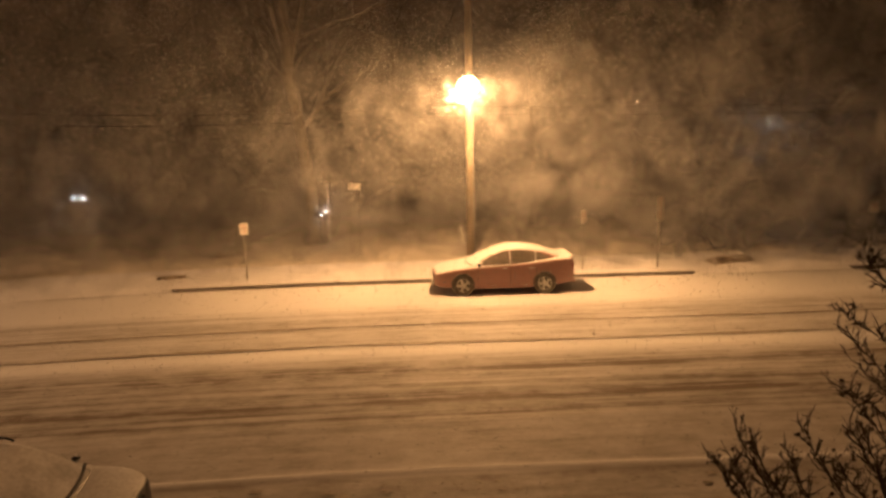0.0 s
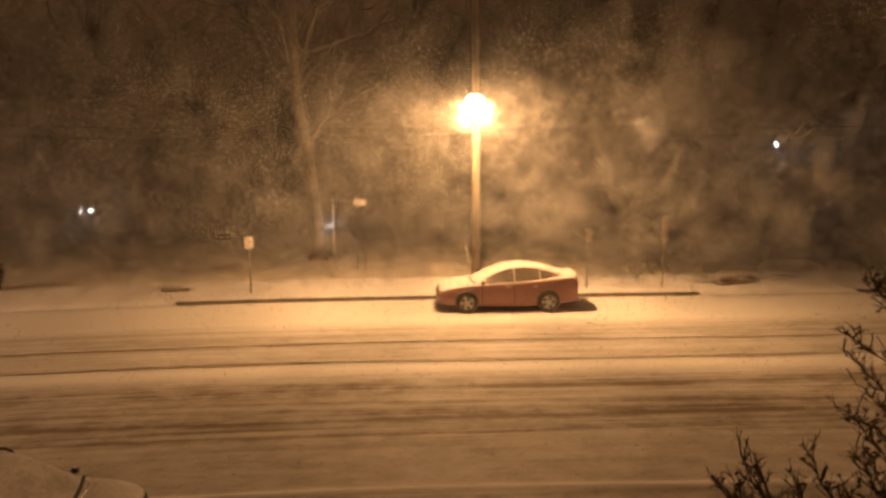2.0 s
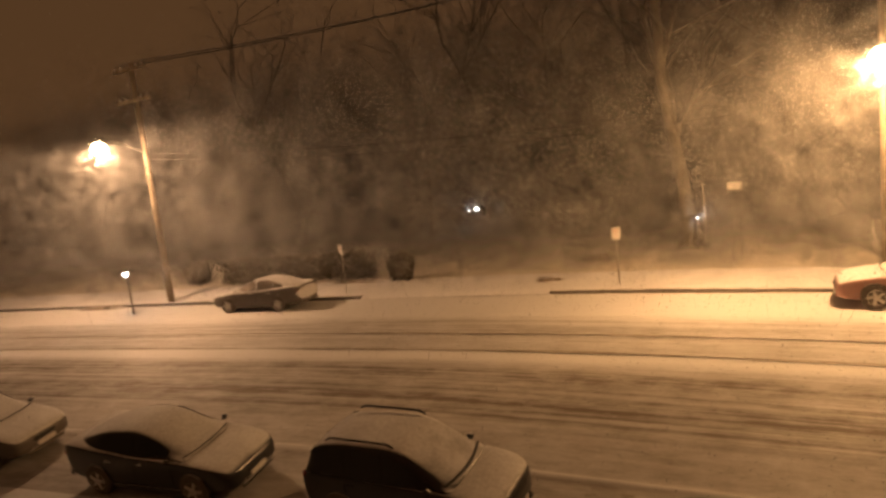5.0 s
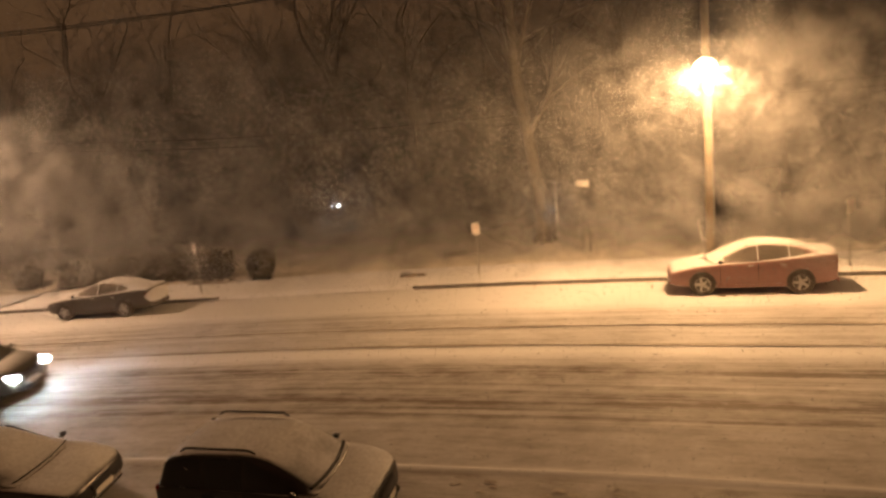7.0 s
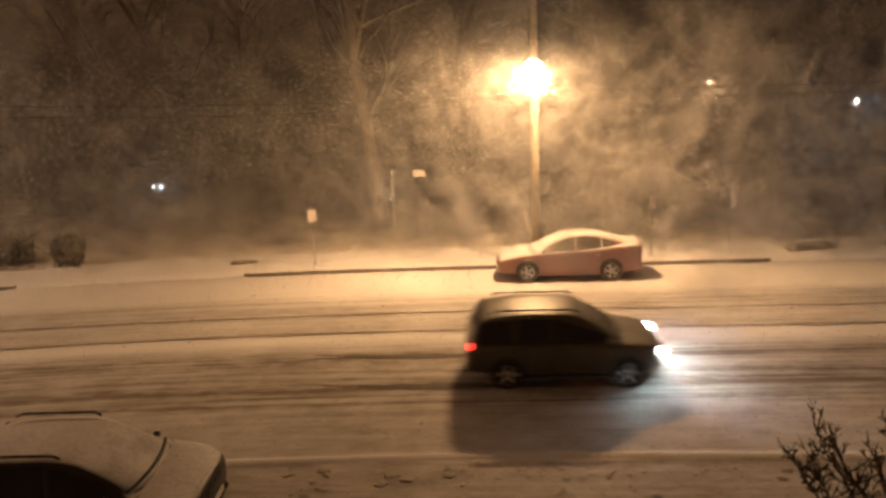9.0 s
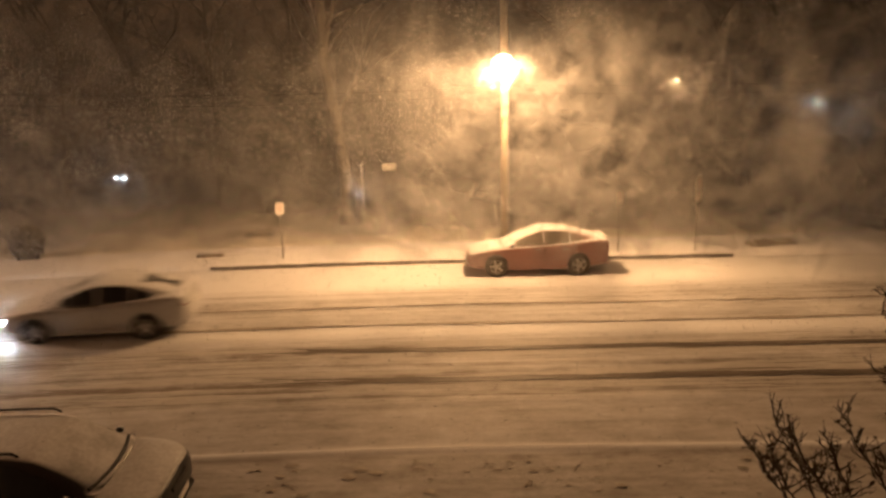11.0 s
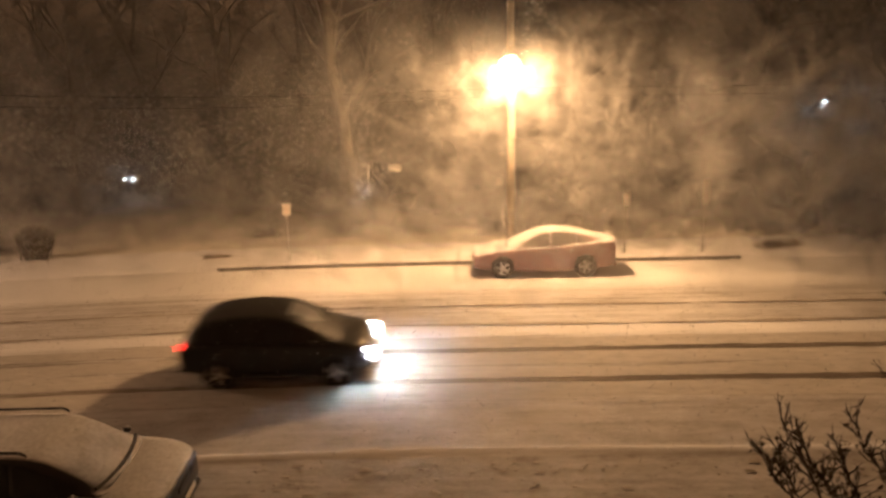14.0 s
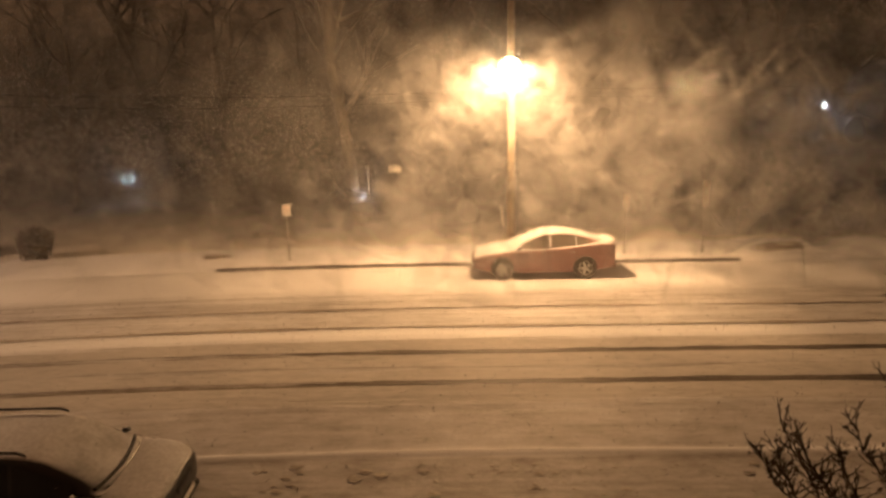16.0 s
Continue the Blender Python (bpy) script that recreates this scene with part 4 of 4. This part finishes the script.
def wall_light(az, el, dist):
    x, y, z = far_place(az, el, dist)
    ob = empty("wall_lamp", Matrix.Translation((x, y, z)) @ Matrix.Rotation(radians(25), 4, "Z"), "twin white porch lamp on a house wall", "lamp", "far lamps")
    part("bracket", box(.62, .10, .08, (0, .08, .02), .02), IRON, ob)
    for k, s in ((-.24, .08), (.20, .12)):
        bm = bmesh.new()
        bmesh.ops.create_uvsphere(bm, u_segments=12, v_segments=8, radius=s)
        bmesh.ops.translate(bm, verts=bm.verts, vec=(k, -.05, 0))
        part("bulb", bm, DIM_COOL, ob, "glowing lamp bulb", smooth=True)
    return ob


wall_light(-29.25, -4.72, 38.6)


def notice(az, el, dist):
    x, y, z = far_place(az, el, dist)
    g = ground_z(x, y)
    ob = empty("notice_board", Matrix.Translation((x, y, g - .1)), "small white board on two posts under the trees", "sign")
    for k in (-.16, .16):
        part("post", rod((k, 0, 0), (k, 0, z - g + .2), .016, sides=8), IRON, ob)
    part("board", box(.50, .03, .28, (0, -.04, z - g + .1), .01), PLATE, ob)


notice(-7.82, -4.84, 26.4)


def white_post(x, y, h):
    ob = empty("gate_post", stand(x, y, -.1), "white gate post lit by a garden lamp", "post")
    part("shaft", box(.08, .08, h, (0, 0, h / 2), .01), PLATE, ob)
    part("cap", box(.2, .2, .06, (0, 0, h + .03), .01), PLATE, ob)


white_post(-5.14, 28.7, 2.5)


def bank(x, y, w, d, h, label, seed, turn=0.0):
    """A low dark bank with stones, poking out of the snow."""
    rng = np.random.default_rng(seed)
    ob = empty("low_bank", stand(x, y, -.02, turn), label, "bank", "bare banks")
    verts, faces = [], []
    nx, ny = 22, 9
    for i in range(nx):
        for j in range(ny):
            u, v = i / (nx - 1) * 2 - 1, j / (ny - 1) * 2 - 1
            k = max(0, 1 - u * u) * max(0, 1 - v * v)
            verts.append((u * w / 2, v * d / 2, h * k ** .6 + rng.normal(0, .02) * k - .02))
    for i in range(nx - 1):
        for j in range(ny - 1):
            a = i * ny + j
            faces.append((a, a + ny, a + ny + 1, a + 1))
    part("mound", mesh_of("mound", verts, faces, BANK_DARK, True), BANK_DARK, ob)
    for _ in range(9):
        bm = bmesh.new()
        bmesh.ops.create_icosphere(bm, subdivisions=2, radius=1)
        for q in bm.verts:
            q.co = q.co * (1 + rng.normal(0, .08))
            q.co = Vector((q.co.x * .14, q.co.y * .11, q.co.z * .08))
        bmesh.ops.translate(bm, verts=bm.verts, vec=(rng.uniform(-.35, .35) * w, rng.uniform(-.3, .1) * d, h * .6))
        part("stone", bm, BANK_DARK, ob, smooth=True)


# dark brown tone of the low banks, snow on their flat tops
BANK_DARK = surface("dark_bank", (.21, .17, .135), .9, grain=6, vary=.4, bump=.6, snow=.6, snow_from=.82)
bank(10.6, 24.0, 2.0, .9, .22, "dark low bank at a driveway edge", 71, .25)
bank(-9.8, 22.95, 1.3, .5, .08, "bare edge of a driveway showing through snow", 72, .3)
bank(-9.1, 26.2, 1.2, .7, .14, "dark low bank on the snowy lawn", 73, .4)
bank(-18.7, 22.2, 3.0, .6, .10, "dark low strip along the foot of the hedge", 74, .15)


def gutter_clods():
    """Clods of ice and leaves along the near gutter."""
    rng = np.random.default_rng(91)
    verts, faces = [], []
    for _ in range(520):
        x = rng.uniform(-4.2, 12)
        s = rng.choice([rng.normal(11.35, .10), rng.uniform(11.4, 13.2)], p=[.25, .75])
        k = .5 + .5 * math.sin(x * 1.7) * math.sin(x * .63 + 1)
        if rng.random() > k + .15:
            continue
        y = kerb_y(x) - s
        c = Vector((x, y, ground_z(x, y) + .01))
        r = rng.uniform(.012, .042) if rng.random() < .86 else rng.uniform(.05, .10)
        b = len(verts)
        for a in range(5):
            t = a * 1.257 + rng.uniform(-.2, .2)
            verts.append(c + Vector((math.cos(t) * r * 1.5, math.sin(t) * r, 0)))
        verts.append(c + Vector((0, 0, min(.012, r * .3))))
        for a in range(5):
            faces.append((b + a, b + (a + 1) % 5, b + 5))
    tagged(new("gutter_clods", mesh_of("gutter_clods", verts, faces, OLD_SLUSH)), "dark clods and dead leaves along the near gutter", "debris", kind="stuff")


gutter_clods()

# ---- falling snow ----


def flake_material(name, solid):
    """Thin flakes: part of the light goes through, the rest scatters to both sides."""
    m = bpy.data.materials.new(name)
    m.use_nodes = True
    n, l = m.node_tree.nodes, m.node_tree.links
    n.clear()
    out, add, dif, tra = n.new("ShaderNodeOutputMaterial"), n.new("ShaderNodeMixShader"), n.new("ShaderNodeBsdfDiffuse"), n.new("ShaderNodeBsdfTranslucent")
    clear, thin = n.new("ShaderNodeBsdfTransparent"), n.new("ShaderNodeMixShader")
    dif.inputs[0].default_value = tra.inputs[0].default_value = (.87, .87, .88, 1)
    add.inputs[0].default_value = .5
    thin.inputs[0].default_value = solid
    l.new(dif.outputs[0], add.inputs[1]), l.new(tra.outputs[0], add.inputs[2])
    l.new(clear.outputs[0], thin.inputs[1]), l.new(add.outputs[0], thin.inputs[2]), l.new(thin.outputs[0], out.inputs[0])
    return m


bank(-30.6, 17.5, 3.0, .8, .16, "dark low bank beside the utility pole", 75, .2)


def powder():
    """Fresh snow that settles over the slush of the near lane while it snows."""
    base = empty("fresh_snow", Matrix(), "thin fresh snow settling over the slush beside wheel tracks", "snow", kind="stuff")
    for k, (s0, s1) in enumerate(((6.0, 6.89), (7.09, 8.32), (8.52, 9.38))):
        sheet("snow_strip", np.arange(-60, 61, .35), np.linspace(s0, s1, 18), 0, POWDER, False, .012, 12 + k).parent = base
    return base


POWDER = surface("fresh_powder", (.47, .45, .425), .85, grain=3, vary=.22, bump=.4, stretch=(.3, 1, 1))
fresh_snow = powder()


FINE_FLAKE = flake_material("fine_snowflakes", .3)
FLAKE = flake_material("snowflakes", .28)


def puff_material(name, peak):
    """Puffs of blown powder: they scatter light to all sides, thickest in the middle and thinning out to nothing at the rim. One UV map holds the place on the puff, the other how much snow it carries."""
    m = bpy.data.materials.new(name)
    m.use_nodes = True
    n, l = m.node_tree.nodes, m.node_tree.links
    n.clear()
    out, mixer, clear = n.new("ShaderNodeOutputMaterial"), n.new("ShaderNodeMixShader"), n.new("ShaderNodeBsdfTransparent")
    so_far, count = None, 0
    for axis in ((1, 0, 0), (0, 1, 0), (0, 0, 1)):
        way = n.new("ShaderNodeCombineXYZ")
        for i in range(3):
            way.inputs[i].default_value = axis[i]
        for kind in ("ShaderNodeBsdfDiffuse", "ShaderNodeBsdfTranslucent"):
            lobe = n.new(kind)
            lobe.inputs[0].default_value = (.9, .9, .9, 1)
            l.new(way.outputs[0], lobe.inputs["Normal"])
            count += 1
            if so_far is None:
                so_far = lobe.outputs[0]
                continue
            both = n.new("ShaderNodeMixShader")
            both.inputs[0].default_value = 1 / count
            l.new(so_far, both.inputs[1]), l.new(lobe.outputs[0], both.inputs[2])
            so_far = both.outputs[0]
    l.new(clear.outputs[0], mixer.inputs[1]), l.new(so_far, mixer.inputs[2]), l.new(mixer.outputs[0], out.inputs[0])
    uv = n.new("ShaderNodeUVMap")
    uv.uv_map = "puff"
    sep = n.new("ShaderNodeSeparateXYZ")
    l.new(uv.outputs[0], sep.inputs[0])

    def op(kind, a, c):
        k = n.new("ShaderNodeMath")
        k.operation = kind
        for i, v in enumerate((a, c)):
            if isinstance(v, (int, float)):
                k.inputs[i].default_value = v
            else:
                l.new(v, k.inputs[i])
        return k.outputs[0]

    u, v = sep.outputs["X"], sep.outputs["Y"]
    third = op("SUBTRACT", 1.0, op("ADD", u, v))
    thick = op("MULTIPLY", op("MULTIPLY", op("MULTIPLY", u, v), third), 27.0 * peak)
    load = n.new("ShaderNodeUVMap")
    load.uv_map = "load"
    apart = n.new("ShaderNodeSeparateXYZ")
    l.new(load.outputs[0], apart.inputs[0])
    l.new(op("MULTIPLY", thick, apart.outputs["X"]), mixer.inputs[0])
    return m


PUFF = puff_material("blown_powder", .125)
FINE_PUFF = puff_material("lamp_side_powder", .031)
GLARE_PUFF = puff_material("lamp_glare_puffs", .15)


def triangles(name, pts, size, rng, mat, load=None, stretch=1.0):
    """Small bent flakes or puffs, one triangle each, turned every way (or drawn out along their fall)."""
    count = len(pts)
    a = rng.normal(0, 1, (count, 3))
    if stretch > 1:
        a = a * .25 + np.array([-.55, 0, -1.0])
    a /= np.linalg.norm(a, axis=1)[:, None]
    b = np.cross(a, rng.normal(0, 1, (count, 3)))
    b /= np.linalg.norm(b, axis=1)[:, None]
    r = (size * rng.uniform(.7, 1.25, count))[:, None]
    v = np.stack([pts + a * r * stretch, pts + (-.5 * a * stretch + .87 * b) * r, pts + (-.5 * a * stretch - .87 * b) * r], 1).reshape(-1, 3)
    me = bpy.data.meshes.new(name)
    me.vertices.add(3 * count)
    me.vertices.foreach_set("co", v.ravel())
    me.loops.add(3 * count)
    me.loops.foreach_set("vertex_index", np.arange(3 * count))
    me.polygons.add(count)
    me.polygons.foreach_set("loop_start", np.arange(0, 3 * count, 3))
    me.update()
    me.materials.append(mat)
    me.uv_layers.new(name="puff").data.foreach_set("uv", np.tile(np.array([1, 0, 0, 1, 0, 0], float), count))
    load = np.ones(count) if load is None else load
    me.uv_layers.new(name="load").data.foreach_set("uv", np.stack([np.repeat(load, 3), np.zeros(3 * count)], -1).ravel())
    return me


def gusts(p):
    """How thick the snow blows at each place: even in the lull, in curling veils behind the gust front."""
    a, b, c = p[:, 0], p[:, 1], p[:, 2]
    front = 1 / (1 + np.exp(-(a - 5.5) / 1.6))
    wx = a + 1.3 * np.sin(c * .75 + b * .10) + .5 * np.sin(c * 1.7 + a * .35) + .35 * b
    wz = c + 1.1 * np.sin(a * .55 + b * .12) + .5 * np.sin(a * 1.2 + 2)
    veil = np.sin(wx * .85 + 1.4 * np.sin(wz * .6)) * np.sin(wz * .95 + .15 * b) + .55 * np.sin(wx * 1.9 + wz * 1.5) * np.sin(wx * .8 - wz * 1.9 + .2 * b)
    d = np.clip(1 + (.18 + .46 * front) * veil, .1, 2.4) * (.72 + .7 * front)
    d *= np.clip(.9 + .02 * np.abs(a - 1), .9, 1.35) * np.clip((12.5 - c) / 4, .3, 1) * np.clip(1.25 - .05 * c, .8, 1.2)
    d *= .58 + .85 * np.clip((b - 22.6) / 3, 0, 1)
    kerb_line = 22.1 + .04 * a - .495 * np.log1p(np.exp(-(a + 9) / 3))
    return d * np.clip(np.maximum(b - kerb_line + .6, c - 2.2), 0, 1)


LULL = ((-2.2, 18.4, 4.2), (17.5, 23.4, 10.2))          # the air that blows past the street lamp, built finer


def inside(p, block):
    return np.all((p > np.array(block[0])) & (p < np.array(block[1])), axis=1)


def snowfall(name, low, high, gap, size, seed, label, mat, gust=True, spare=None, part_load=1.0, stretch=1.0):
    """A body of falling snow, evenly strewn about gap metres apart and blown along as one."""
    rng = np.random.default_rng(seed)
    axes = [np.arange(lo + gap / 2, hi, gap) for lo, hi in zip(low, high)]
    p = np.stack([q.ravel() for q in np.meshgrid(*axes, indexing="ij")], -1)
    p = p + rng.uniform(-.5, .5, p.shape) * gap
    if spare:
        p = p[~inside(p, spare)]
    load = np.full(len(p), part_load)
    if gust:
        load = load * gusts(p)
        p, load = p[load > .02], load[load > .02]
    return tagged(new(name, triangles(name, p, size, rng, mat, load, stretch)), label, "snowfall", kind="stuff")


drift_near = snowfall("snowfall", (-40, 9.5, -1.0), (26, 17, 11.5), .46, .015, 101, "fine snow blowing across the street in gusts", FINE_FLAKE, False)
drift_mid = snowfall("snowfall", (-48, 17, -.2), (44, 30.5, 12), 1.06, 1.6, 102, "thick snow swirling in the lamp light", PUFF, spare=LULL)
drift_fine = snowfall("snowfall", *LULL, .4, .7, 106, "veils of snow blowing past the street lamp", FINE_PUFF)
drift_flakes = snowfall("snowfall", (-9, 18, .3), (9, 24.5, 9), .46, .018, 107, "bright flakes falling under the street lamp", FLAKE, False, stretch=2.2)
drift_far = snowfall("snowfall", (-68, 30.5, .6), (60, 44, 13), 1.25, 2.2, 103, "distant curtain of falling snow", PUFF, part_load=1.9)
drift_lamp = snowfall("snowfall", (-35, 12.5, 2.6), (-13, 18, 8.0), .5, .55, 105, "warm haze of snow round a street lamp", PUFF, False, part_load=.20)
flakes_close = snowfall("snowfall", (-9, 3.2, -1), (14, 8.5, 9), 1.65, .014, 104, "scattered large flakes close to the window", FINE_FLAKE, False)


def glare_cloud(place, seed, count, spread):
    """Puffs turning round a street lamp, added to stand for its glare."""
    rng = np.random.default_rng(seed)
    p = rng.normal(0, 1, (count, 3)) * np.array(spread)
    ob = new("lamp_glare", triangles("lamp_glare", p, .17, rng, GLARE_PUFF))
    ob.location = place
    return tagged(ob, "bright puffs added round a street lamp as its glare", "snowfall", kind="stuff")


# added halo of puffs in place of the lamps' glare
glare_a = glare_cloud((LAMP_A[0], LAMP_A[1], LAMP_A[2] - .12), 7, 150, (.33, .33, .33))
glare_b = glare_cloud((LAMP_B[0], LAMP_B[1], LAMP_B[2] - .12), 9, 150, (.33, .33, .33))

# ---- what moves ----


def drive(car, wheels, s, xs, back=False):
    """Drives a car along the street: xs(t) is its middle; its wheels roll."""
    times = [k / 6 for k in range(0, 97)]
    walk(car, [(t, on_road(xs(t), s, back=back)) for t in times])
    fine = [k / 30 for k in range(0, 481)]
    for wheel, wx, wy, R in wheels:
        sign = -1 if back else 1
        walk(wheel, [(t, Matrix.Translation((wx, wy, R)) @ Matrix.Rotation(sign * (xs(t) - xs(0)) / R, 4, "Y")) for t in fine])


def motions():
    first = lambda t: -19.3 + 10.2 * (t - 7)
    second = lambda t: -4.78 + 11.76 * (t - 14)
    third = lambda t: 10.9 - 14.0 * (t - 9.5)
    drive(*suv_first, 7.7, first)
    drive(*suv_second, 7.65, second)
    drive(*car_third, 4.95, third, True)
    for ob, x in ((trail_first, first),):
        walk(ob, [(k / 2, Matrix.Translation((x(k / 2), 22.26 + .04 * x(k / 2), 0))) for k in range(0, 33)])
    walk(fresh_snow, [(t, Matrix.Translation((0, 0, z))) for t, z in ((0, -.045), (7, -.045), (9.5, -.02), (12, .006), (14, .009), (16, .009))])
    for ob, at in ((glare_a, LAMP_A), (glare_b, LAMP_B)):
        walk(ob, [(k, pose(at[0], at[1], at[2] - .12, 0, 0, -22 * k)) for k in range(0, 17)])
    for ob, v in ((drift_near, (-.75, -.05, -.22)), (drift_lamp, (-.5, 0, -.14)), (drift_mid, (-.85, .04, -.16)), (drift_fine, (-.85, .04, -.16)), (drift_flakes, (-.85, .04, -.20)), (drift_far, (-.6, 0, -.12)), (flakes_close, (-.35, .05, -.18))):
        walk(ob, [(k * 2.0, Matrix.Translation(Vector(v) * k * 2.0)) for k in range(0, 9)])


motions()
